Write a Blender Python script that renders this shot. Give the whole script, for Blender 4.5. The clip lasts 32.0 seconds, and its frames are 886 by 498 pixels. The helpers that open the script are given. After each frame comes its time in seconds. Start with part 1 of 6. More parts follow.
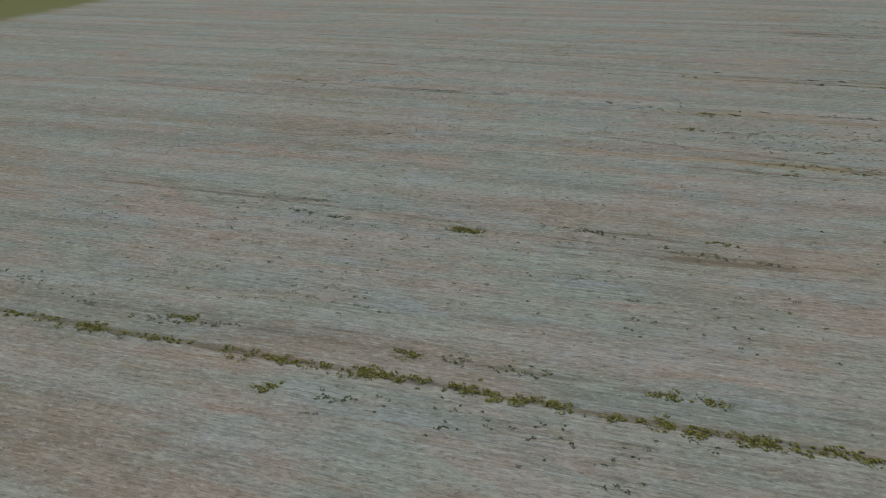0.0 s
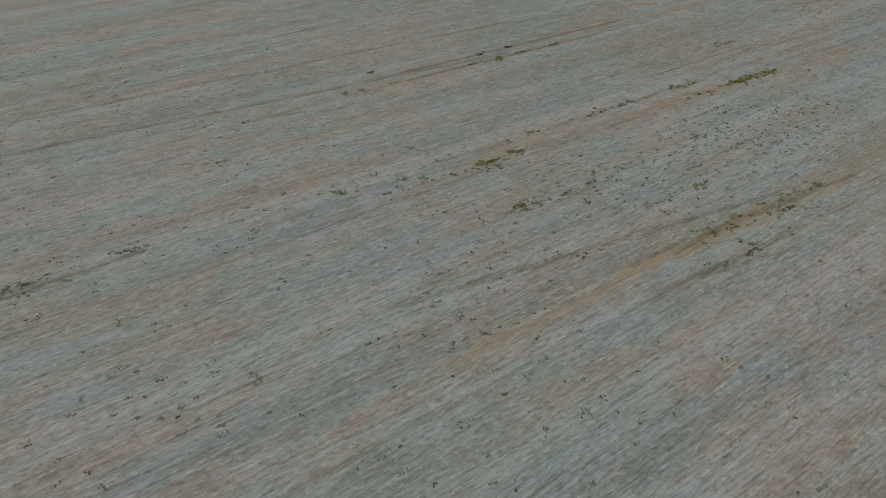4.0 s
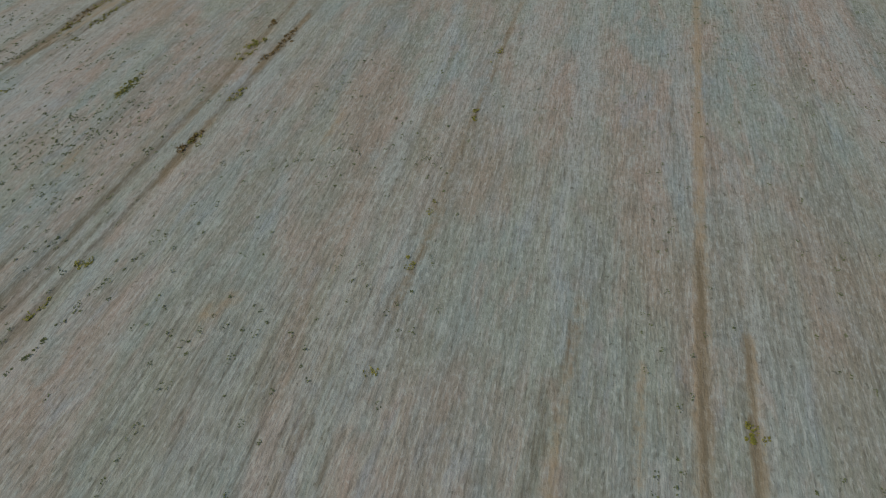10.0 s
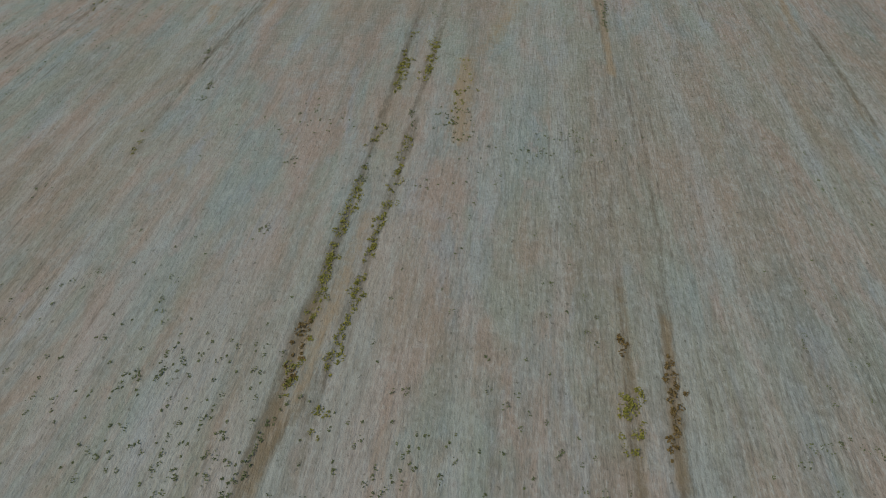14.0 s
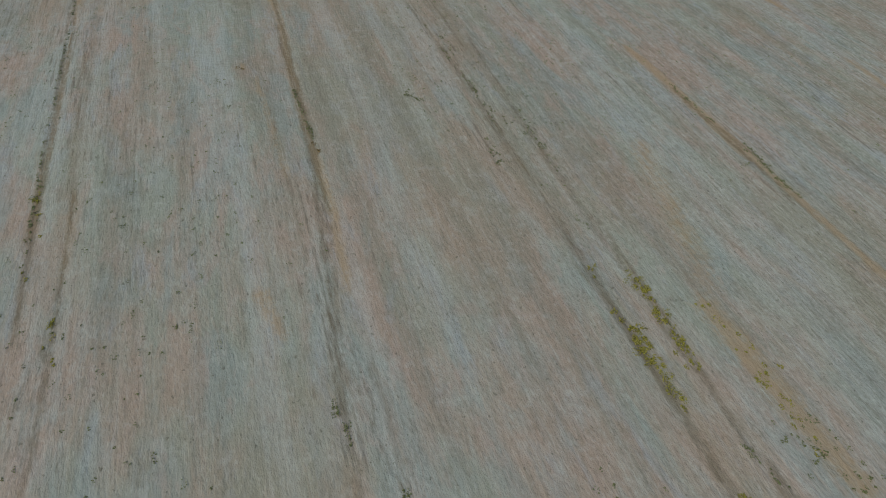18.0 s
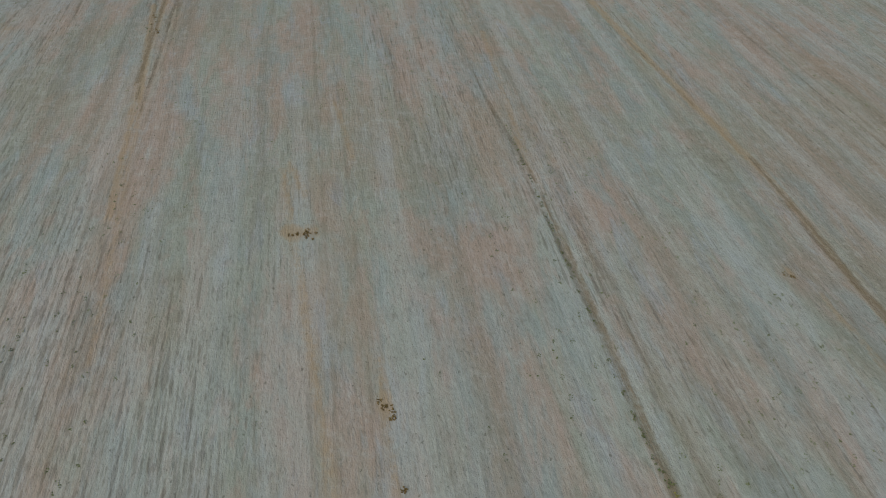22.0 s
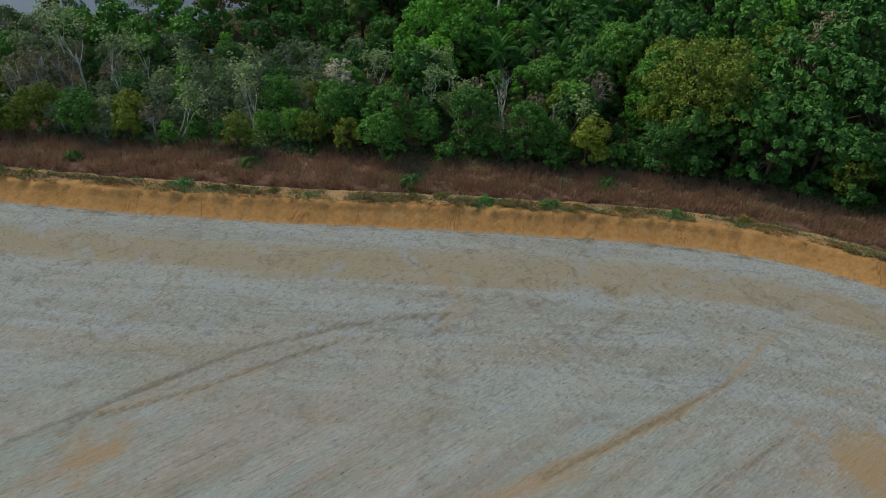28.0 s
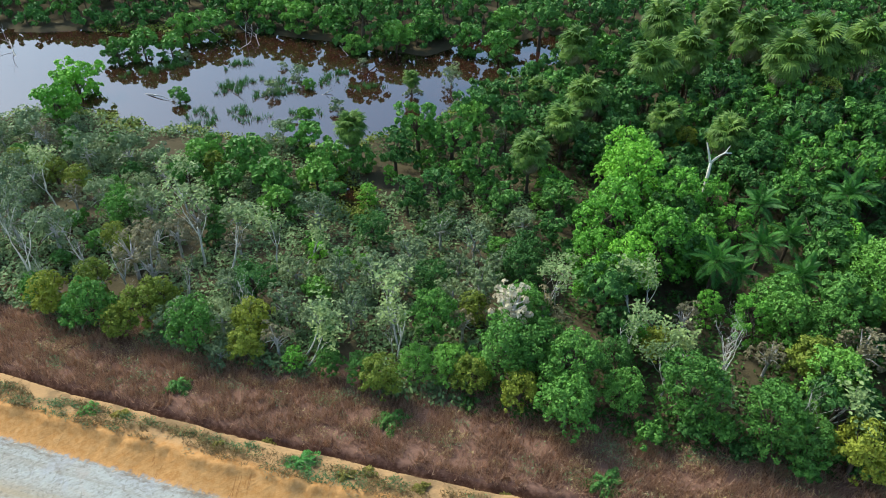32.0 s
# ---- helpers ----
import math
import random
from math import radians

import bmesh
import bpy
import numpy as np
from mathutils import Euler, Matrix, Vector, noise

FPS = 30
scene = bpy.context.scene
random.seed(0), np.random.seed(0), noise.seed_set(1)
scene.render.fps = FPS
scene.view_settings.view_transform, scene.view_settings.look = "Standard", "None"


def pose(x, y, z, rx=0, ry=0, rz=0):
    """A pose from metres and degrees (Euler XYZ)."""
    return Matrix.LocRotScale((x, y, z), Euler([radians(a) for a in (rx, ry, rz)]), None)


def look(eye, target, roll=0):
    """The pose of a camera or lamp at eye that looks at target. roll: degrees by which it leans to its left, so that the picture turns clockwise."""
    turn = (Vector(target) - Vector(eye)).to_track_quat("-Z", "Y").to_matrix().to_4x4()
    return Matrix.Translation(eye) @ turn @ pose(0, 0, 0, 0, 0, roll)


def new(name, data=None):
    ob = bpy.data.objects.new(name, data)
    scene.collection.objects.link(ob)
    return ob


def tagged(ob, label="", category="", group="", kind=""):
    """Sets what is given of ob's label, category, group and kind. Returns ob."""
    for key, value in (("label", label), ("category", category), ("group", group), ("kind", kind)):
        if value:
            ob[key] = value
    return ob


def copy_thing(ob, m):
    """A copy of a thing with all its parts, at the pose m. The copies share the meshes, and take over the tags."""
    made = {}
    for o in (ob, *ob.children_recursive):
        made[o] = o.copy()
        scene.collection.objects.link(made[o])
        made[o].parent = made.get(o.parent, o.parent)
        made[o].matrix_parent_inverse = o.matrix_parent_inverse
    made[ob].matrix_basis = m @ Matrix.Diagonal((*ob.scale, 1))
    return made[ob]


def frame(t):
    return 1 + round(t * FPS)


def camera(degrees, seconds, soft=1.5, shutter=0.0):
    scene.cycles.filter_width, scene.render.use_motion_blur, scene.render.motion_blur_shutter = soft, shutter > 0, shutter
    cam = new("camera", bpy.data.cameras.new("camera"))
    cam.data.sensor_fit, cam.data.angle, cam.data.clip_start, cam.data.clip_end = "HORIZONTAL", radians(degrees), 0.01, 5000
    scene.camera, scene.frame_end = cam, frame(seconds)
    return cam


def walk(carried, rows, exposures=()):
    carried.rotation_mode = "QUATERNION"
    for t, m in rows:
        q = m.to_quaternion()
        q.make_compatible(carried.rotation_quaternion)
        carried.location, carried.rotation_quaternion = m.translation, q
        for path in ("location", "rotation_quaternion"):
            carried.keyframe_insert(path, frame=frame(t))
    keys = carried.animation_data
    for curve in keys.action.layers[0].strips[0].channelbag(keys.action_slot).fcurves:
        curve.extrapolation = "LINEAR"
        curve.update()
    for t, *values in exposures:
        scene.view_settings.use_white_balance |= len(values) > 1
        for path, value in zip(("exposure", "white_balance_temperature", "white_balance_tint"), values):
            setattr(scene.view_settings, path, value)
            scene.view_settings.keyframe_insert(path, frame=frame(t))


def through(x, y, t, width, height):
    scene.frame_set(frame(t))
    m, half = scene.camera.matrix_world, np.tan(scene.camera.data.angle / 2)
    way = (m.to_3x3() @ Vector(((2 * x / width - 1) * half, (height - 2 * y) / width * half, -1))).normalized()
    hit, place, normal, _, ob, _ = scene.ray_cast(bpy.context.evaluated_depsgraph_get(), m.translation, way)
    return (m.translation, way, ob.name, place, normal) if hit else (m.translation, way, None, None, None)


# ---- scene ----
# Low flight over a stubble field to its earth bank, a drain and a wet tropical wood.
cam = camera(64.9, 32.0, soft=1.0)

# seconds, x, y, z, heading to the left of +y, tilt, roll
PATH = [
    (0, 0.00, -0.00, 19.77, 16.20, -26.99, -0.97),
    (0.5, -4.36, 3.96, 19.96, 9.77, -27.99, -0.95),
    (1, -8.23, 8.28, 20.17, 2.98, -28.95, -0.91),
    (1.5, -11.46, 13.01, 20.35, -2.63, -29.87, -0.92),
    (2, -14.14, 17.96, 20.58, -8.08, -30.88, -0.97),
    (2.5, -16.31, 23.23, 20.84, -14.19, -31.94, -0.91),
    (3, -17.90, 28.73, 21.13, -20.87, -33.01, -0.83),
    (3.5, -18.90, 34.36, 21.34, -27.77, -33.95, -0.78),
    (5.5, -14.64, 56.38, 20.84, -50.20, -37.22, -1.32),
    (6, -12.94, 61.08, 21.11, -54.73, -38.14, -1.27),
    (6.5, -10.83, 65.65, 21.40, -59.40, -39.11, -1.27),
    (7, -8.42, 70.11, 21.67, -62.73, -40.03, -1.20),
    (7.5, -5.84, 74.55, 21.98, -64.45, -40.94, -1.07),
    (8, -3.19, 78.98, 22.30, -66.14, -41.84, -0.98),
    (8.5, -0.47, 83.32, 22.64, -69.08, -42.76, -1.03),
    (9, 2.48, 87.34, 22.96, -72.21, -42.84, -1.04),
    (9.5, 5.59, 91.02, 23.18, -74.82, -42.73, -1.11),
    (10, 8.65, 94.67, 23.53, -76.93, -42.55, -0.90),
    (10.5, 11.78, 98.19, 23.94, -77.10, -42.40, -0.63),
    (11, 15.02, 101.88, 24.27, -76.77, -42.37, -0.23),
    (11.5, 18.12, 105.62, 24.51, -76.37, -42.19, -0.08),
    (12, 21.08, 109.43, 24.68, -76.99, -41.93, 0.08),
    (12.5, 24.07, 113.37, 24.87, -78.12, -41.67, 0.25),
    (13, 27.03, 117.42, 25.14, -79.68, -41.57, 0.41),
    (13.5, 30.03, 121.41, 25.44, -81.79, -41.51, 0.44),
    (14, 33.13, 125.36, 25.79, -84.08, -41.45, 0.52),
    (14.5, 36.42, 129.27, 26.06, -86.69, -41.39, 0.40),
    (16.5, 51.49, 143.01, 27.68, -101.04, -42.31, 0.92),
    (17, 55.52, 145.91, 27.88, -104.26, -42.25, 0.92),
    (17.5, 59.69, 148.66, 28.10, -105.90, -42.19, 0.96),
    (18, 63.88, 151.23, 28.33, -107.52, -42.04, 0.96),
    (18.5, 68.03, 153.78, 28.60, -107.82, -41.82, 1.15),
    (19, 72.08, 156.60, 28.94, -107.66, -41.66, 1.18),
    (19.5, 75.86, 159.80, 29.36, -107.68, -41.56, 1.23),
    (20, 79.34, 163.34, 29.83, -107.63, -41.45, 1.13),
    (20.5, 82.48, 167.24, 30.28, -107.56, -41.29, 1.11),
    (21, 85.49, 171.51, 30.68, -106.79, -41.20, 1.30),
    (21.5, 88.22, 175.97, 31.10, -105.06, -41.13, 1.45),
    (22, 90.90, 180.59, 31.54, -100.45, -41.25, 1.61),
    (22.5, 93.91, 185.02, 32.00, -98.70, -41.21, 1.45),
    (23, 97.19, 189.20, 32.59, -98.27, -41.23, 1.20),
    (23.5, 100.73, 193.09, 33.22, -98.39, -41.28, 1.08),
    (24, 104.39, 196.74, 33.83, -98.01, -41.36, 1.12),
    (24.5, 108.04, 200.19, 34.37, -95.02, -41.36, 1.24),
    (26.5, 115.85, 218.74, 36.34, -73.13, -38.37, -1.06),
    (27, 117.49, 223.26, 37.11, -61.00, -38.08, 0.37),
    (27.5, 118.66, 227.50, 37.97, -47.37, -38.24, 1.78),
    (28, 119.44, 231.35, 38.92, -35.98, -38.36, 2.08),
    (28.5, 120.16, 235.22, 39.80, -33.84, -38.51, 1.52),
    (29, 120.90, 239.28, 40.66, -33.56, -38.31, 1.14),
    (29.5, 121.97, 243.52, 41.60, -33.43, -38.00, 0.76),
    (30, 123.12, 247.52, 42.57, -33.02, -37.71, 0.51),
    (30.5, 124.29, 251.02, 43.45, -32.46, -37.55, 0.23),
    (31, 125.38, 254.03, 44.21, -31.65, -37.44, 0.14),
    (31.5, 126.36, 256.64, 44.89, -29.84, -37.40, 0.31),
    (32, 127.19, 259.34, 45.58, -25.74, -37.54, 1.03),
]


def flown(x, y, z, yaw, tilt, roll):
    a, b = radians(yaw), radians(tilt)
    ahead = Vector((-math.sin(a) * math.cos(b), math.cos(a) * math.cos(b), math.sin(b)))
    return look(Vector((x, y, z)), Vector((x, y, z)) + ahead, roll)


EXPOSURE = [(t, v, kelvin, 1) for t, v, kelvin in (
    (0.0, 0.07, 6880), (14.0, 0.08, 6880), (17.0, 0.18, 6850), (25.0, 0.16, 6850), (27.0, 0.07, 6900), (28.0, 0.28, 6950),
    (29.0, 0.52, 6950), (30.0, 0.86, 6850), (31.0, 1.25, 6700), (32.0, 1.55, 6550))]
walk(cam, [(t, flown(*p)) for t, *p in PATH], EXPOSURE)

# ---- sky and sun: a hazy evening, soft light ----
world = bpy.data.worlds.new("sky")
scene.world = world
world.use_nodes = True
wn, wl = world.node_tree.nodes, world.node_tree.links
sky = wn.new("ShaderNodeTexSky")
sky.sky_type, sky.sun_disc = "NISHITA", False
SUN_UP, SUN_TURN = radians(42), radians(-24)  # height; turn from +y to the right
sky.sun_elevation, sky.sun_rotation = SUN_UP, SUN_TURN
sky.air_density, sky.dust_density, sky.ozone_density = 1.0, 1.0, 1.2
wn["Background"].inputs["Strength"].default_value = 0.09
wl.new(sky.outputs["Color"], wn["Background"].inputs["Color"])
sun = new("sun", bpy.data.lights.new("sun", "SUN"))
sun.data.energy, sun.data.angle, sun.data.color = 1.55, radians(16), (1.0, 0.97, 0.90)
to_sun = Vector((math.sin(SUN_TURN) * math.cos(SUN_UP), math.cos(SUN_TURN) * math.cos(SUN_UP), math.sin(SUN_UP)))
sun.matrix_world = look(to_sun * 50, (0, 0, 0))


# ---- materials ----
def nodes_of(name):
    m = bpy.data.materials.new(name)
    m.use_nodes = True
    return m, m.node_tree.nodes, m.node_tree.links, m.node_tree.nodes["Principled BSDF"]


class Net:
    """Short hand for a node tree."""

    def __init__(self, name):
        self.m, self.n, self.l, self.b = nodes_of(name)

    def put(self, sock, v):
        if hasattr(v, "is_output"):
            self.l.new(v, sock)
        elif isinstance(v, (tuple, list)) and len(v) == 3 and sock.type == "RGBA":
            sock.default_value = (*v, 1)
        else:
            sock.default_value = v

    def coords(self, kind="Object"):
        return self.n.new("ShaderNodeTexCoord").outputs[kind]

    def position(self):
        return self.n.new("ShaderNodeNewGeometry").outputs["Position"]

    def scaled(self, vec, s, turn=0.0):
        q = self.n.new("ShaderNodeMapping")
        self.put(q.inputs["Vector"], vec)
        q.inputs["Scale"].default_value = s
        q.inputs["Rotation"].default_value = (0, 0, turn)
        return q.outputs[0]

    def noise(self, vec, scale, detail=4, rough=0.6, warp=0.0):
        q = self.n.new("ShaderNodeTexNoise")
        self.put(q.inputs["Vector"], vec)
        q.inputs["Scale"].default_value = scale
        q.inputs["Detail"].default_value = detail
        q.inputs["Roughness"].default_value = rough
        q.inputs["Distortion"].default_value = warp
        return q.outputs["Fac"]

    def math(self, op, a, b=0.0, c=0.0, clamp=False):
        q = self.n.new("ShaderNodeMath")
        q.operation, q.use_clamp = op, clamp
        for s, v in zip(q.inputs, (a, b, c)):
            self.put(s, v)
        return q.outputs[0]

    def step(self, v, lo, hi):
        q = self.n.new("ShaderNodeMapRange")
        q.interpolation_type = "SMOOTHSTEP"
        self.put(q.inputs["Value"], v)
        self.put(q.inputs["From Min"], lo)
        self.put(q.inputs["From Max"], hi)
        return q.outputs[0]

    def mix(self, f, a, b, kind="MIX"):
        q = self.n.new("ShaderNodeMix")
        q.data_type, q.blend_type = "RGBA", kind
        self.put(q.inputs["Factor"], f)
        self.put(q.inputs[6], a)
        self.put(q.inputs[7], b)
        return q.outputs[2]

    def split(self, vec):
        q = self.n.new("ShaderNodeSeparateXYZ")
        self.put(q.inputs[0], vec)
        return q.outputs

    def attr(self, name):
        q = self.n.new("ShaderNodeAttribute")
        q.attribute_name = name
        return q.outputs["Fac"]

    def bump(self, h, strength, dist):
        q = self.n.new("ShaderNodeBump")
        self.put(q.inputs["Height"], h)
        q.inputs["Strength"].default_value, q.inputs["Distance"].default_value = strength, dist
        self.l.new(q.outputs[0], self.b.inputs["Normal"])

    def done(self, color, rough=0.9, spec=0.2):
        self.put(self.b.inputs["Base Color"], color)
        self.put(self.b.inputs["Roughness"], rough)
        self.put(self.b.inputs["Specular IOR Level"], spec)
        return self.m

TRAMS = (25.1, 41.2, 57.0, 72.0, 88.0, 103.2, 118.4, 133.2, 148.8, 164.7, 181.0, 197.4, 213.6, 230.6, 246.8)


def ground_material():
    k = Net("stubble_field_and_earth")
    p = k.position()
    x, y, _ = k.split(p)
    off, along = k.attr("off"), k.attr("along")
    wob = k.noise(p, 0.35, 4, 0.65)
    fine = k.noise(p, 2.2, 5, 0.7)
    far = k.noise(p, 0.04, 3, 0.5)
    # stubble: drill rows along x, broken straw, patches of grey, pink and green
    rows = k.noise(k.scaled(p, (0.45, 3.0, 1)), 1.0, 4, 0.7)
    thin = k.noise(k.scaled(p, (1.1, 4.6, 1)), 1.0, 4, 0.75)
    broad = k.noise(k.scaled(p, (0.014, 0.33, 1)), 1.0, 4, 0.6)
    straw = k.noise(k.scaled(p, (2.7, 5.4, 3)), 1.0, 3, 0.65)
    clod = k.noise(k.scaled(p, (2.6, 3.6, 1)), 1.0, 2, 0.5)
    patch = k.noise(k.scaled(p, (0.05, 0.16, 1)), 1.0, 5, 0.62, 0.6)
    cool = k.noise(k.scaled(p, (0.06, 0.24, 1)), 1.3, 5, 0.62, 0.4)
    streak = k.noise(k.scaled(p, (0.06, 0.7, 1)), 1.0, 5, 0.65, 0.3)
    tone = k.noise(k.scaled(p, (0.07, 0.26, 1)), 1.7, 5, 0.65, 0.5)
    blush = k.noise(k.scaled(p, (0.3, 0.75, 1)), 1.0, 4, 0.6, 0.5)
    c = k.mix(k.step(patch, 0.40, 0.62), FIELD_A, FIELD_B)
    c = k.mix(k.math("MULTIPLY", k.step(cool, 0.46, 0.64), 0.7), c, FIELD_C)
    c = k.mix(k.math("MULTIPLY", k.step(tone, 0.53, 0.68), 0.52), c, (0.36, 0.385, 0.405))
    c = k.mix(k.math("MULTIPLY", k.step(tone, 0.47, 0.34), 0.55), c, (0.43, 0.315, 0.25))
    c = k.mix(k.math("MULTIPLY", k.step(blush, 0.54, 0.70), 0.45), c, (0.45, 0.345, 0.30))
    c = k.mix(k.math("MULTIPLY", k.step(blush, 0.46, 0.30), 0.40), c, (0.32, 0.35, 0.325))
    c = k.mix(k.math("MULTIPLY", k.step(far, 0.50, 0.62), 0.40), c, FIELD_D)
    c = k.mix(k.math("MULTIPLY", k.step(broad, 0.50, 0.62), 0.34), c, (0.47, 0.46, 0.43))
    c = k.mix(k.math("MULTIPLY", k.step(broad, 0.47, 0.36), 0.32), c, (0.22, 0.20, 0.155))
    c = k.mix(k.math("MULTIPLY", k.step(streak, 0.55, 0.68), 0.26), c, (0.21, 0.175, 0.13))
    c = k.mix(k.math("MULTIPLY", k.step(streak, 0.45, 0.33), 0.20), c, (0.51, 0.49, 0.45))
    c = k.mix(k.math("MULTIPLY", k.step(rows, 0.53, 0.66), 0.26), c, (0.17, 0.15, 0.115))
    c = k.mix(k.math("MULTIPLY", k.step(rows, 0.46, 0.34), 0.18), c, (0.52, 0.50, 0.45))
    coarse = k.math("ADD", k.math("MULTIPLY", k.step(y, 160.0, 90.0), 0.75), 0.48)
    c = k.mix(k.math("MULTIPLY", k.math("MULTIPLY", k.step(thin, 0.54, 0.66), coarse), 0.30), c, (0.145, 0.125, 0.095))
    c = k.mix(k.math("MULTIPLY", k.math("MULTIPLY", k.step(straw, 0.53, 0.68), coarse), 0.30), c, (0.58, 0.56, 0.51))
    c = k.mix(k.math("MULTIPLY", k.math("MULTIPLY", k.step(straw, 0.46, 0.34), coarse), 0.30), c, (0.14, 0.12, 0.09))
    c = k.mix(k.math("MULTIPLY", k.step(clod, 0.66, 0.74), 0.55), c, (0.10, 0.09, 0.062))
    # the rows stand out where the stubble is longer
    comb = k.noise(k.scaled(p, (0.5, 6.0, 1)), 1.0, 3, 0.7)
    tall = k.math("MULTIPLY", k.step(y, 150.0, 100.0), 0.36)
    c = k.mix(k.math("MULTIPLY", k.step(comb, 0.52, 0.66), tall), c, (0.15, 0.13, 0.10))
    c = k.mix(k.math("MULTIPLY", k.step(comb, 0.47, 0.34), tall), c, (0.55, 0.53, 0.48))
    mild = k.noise(p, 0.75, 4, 0.65)
    c = k.mix(k.math("MULTIPLY", k.step(mild, 0.54, 0.68), 0.26), c, (0.22, 0.19, 0.145))
    c = k.mix(k.math("MULTIPLY", k.step(mild, 0.46, 0.34), 0.24), c, (0.50, 0.48, 0.44))

    def drill(pitch, seed, lo, width, run):
        """Dark broken dashes in the drill rows, in drifts."""
        r = k.math("ADD", k.math("DIVIDE", y, pitch), k.math("MULTIPLY", k.math("SUBTRACT", wob, 0.5), 0.5))
        q = k.n.new("ShaderNodeCombineXYZ")
        k.put(q.inputs[0], k.math("MULTIPLY", x, run))
        k.put(q.inputs[1], k.math("MULTIPLY", k.math("FLOOR", r), 5.37))
        q.inputs[2].default_value = seed
        drift = k.noise(k.scaled(p, (0.022, 0.075, 1)), 1.0, 4, 0.6, seed * 0.1)
        v = k.math("ADD", k.noise(q.outputs[0], 1.0, 3, 0.65), k.math("MULTIPLY", k.math("SUBTRACT", drift, 0.52), 0.95))
        v = k.math("ADD", v, k.math("MULTIPLY", k.math("MULTIPLY", k.step(y, 188.0, 203.0), k.step(y, 240.0, 226.0)), 0.13))
        side = k.math("ABSOLUTE", k.math("SUBTRACT", k.math("FRACT", r), 0.5))
        side = k.math("ADD", side, k.math("MULTIPLY", k.math("SUBTRACT", fine, 0.5), 0.3))
        return k.step(k.math("SUBTRACT", v, k.math("MULTIPLY", side, width)), lo, lo + 0.09)

    c = k.mix(k.math("MULTIPLY", drill(0.42, 1.0, 0.565, 0.55, 0.26), 0.38), c, (0.13, 0.10, 0.072))
    c = k.mix(k.math("MULTIPLY", drill(0.31, 6.0, 0.575, 0.50, 0.55), 0.30), c, (0.125, 0.105, 0.075))
    c = k.mix(k.math("MULTIPLY", drill(0.67, 3.0, 0.55, 0.50, 0.12), 0.14), c, (0.49, 0.47, 0.42))
    # wheel tracks of the sprayer, two to a tramline
    near = None
    for line in TRAMS:
        d = k.math("ABSOLUTE", k.math("SUBTRACT", k.math("ABSOLUTE", k.math("SUBTRACT", y, line)), 1.0))
        near = d if near is None else k.math("MINIMUM", near, d)
    brk = k.noise(k.scaled(p, (0.10, 0.4, 1)), 1.0, 5, 0.7)
    edge = k.math("ADD", near, k.math("MULTIPLY", k.math("SUBTRACT", fine, 0.5), 0.5))
    edge = k.math("ADD", edge, k.math("MULTIPLY", k.math("SUBTRACT", wob, 0.5), 0.5))
    track = k.math("MULTIPLY", k.step(edge, 0.26, 0.02), k.step(brk, 0.44, 0.58))
    track = k.math("MULTIPLY", track, k.step(off, -11.0, -22.0))
    belt = k.math("MULTIPLY", k.step(k.math("ADD", near, k.math("MULTIPLY", k.math("SUBTRACT", wob, 0.5), 1.5)), 1.1, 0.5), k.step(k.noise(k.scaled(p, (0.03, 0.2, 1)), 1.0, 3, 0.6, 0.3), 0.50, 0.62))
    belt = k.math("MULTIPLY", belt, k.step(off, -11.0, -22.0))
    c = k.mix(k.math("MULTIPLY", belt, 0.20), c, (0.36, 0.26, 0.165))
    c = k.mix(k.math("MULTIPLY", track, 0.26), c, (0.15, 0.108, 0.064))
    # headland: worn clay with drawn-out streaks that follow the bank
    q = k.n.new("ShaderNodeCombineXYZ")
    k.put(q.inputs[0], along), k.put(q.inputs[1], off)
    bank = q.outputs[0]
    head = k.noise(k.scaled(bank, (0.035, 0.45, 1)), 1.0, 5, 0.65, 0.5)
    blot = k.noise(k.scaled(bank, (0.035, 0.15, 1)), 1.0, 5, 0.65, 0.8)
    mott = k.noise(p, 0.9, 5, 0.7)
    hc = k.mix(k.step(head, 0.44, 0.58), (0.385, 0.395, 0.375), (0.335, 0.325, 0.285))
    hc = k.mix(k.math("MULTIPLY", k.step(blot, 0.54, 0.68), 0.32), hc, (0.38, 0.27, 0.155))
    hc = k.mix(k.math("MULTIPLY", k.step(mott, 0.47, 0.36), 0.4), hc, (0.20, 0.18, 0.145))
    hc = k.mix(k.math("MULTIPLY", k.step(straw, 0.47, 0.34), 0.35), hc, (0.17, 0.15, 0.12))
    hc = k.mix(k.math("MULTIPLY", k.step(straw, 0.53, 0.66), 0.35), hc, (0.55, 0.54, 0.50))
    band = k.math("ADD", off, k.math("MULTIPLY", k.math("SUBTRACT", head, 0.5), 6.0))
    band = k.math("MULTIPLY", k.step(band, -8.6, -6.6), k.step(band, -2.3, -4.0))
    hc = k.mix(k.math("MULTIPLY", band, 0.72), hc, (0.36, 0.28, 0.17))
    dusk = k.noise(p, 0.28, 5, 0.62, 0.6)
    hc = k.mix(k.math("MULTIPLY", k.step(dusk, 0.53, 0.66), 0.5), hc, (0.36, 0.375, 0.40))
    hc = k.mix(k.math("MULTIPLY", k.step(dusk, 0.46, 0.34), 0.5), hc, (0.40, 0.345, 0.30))
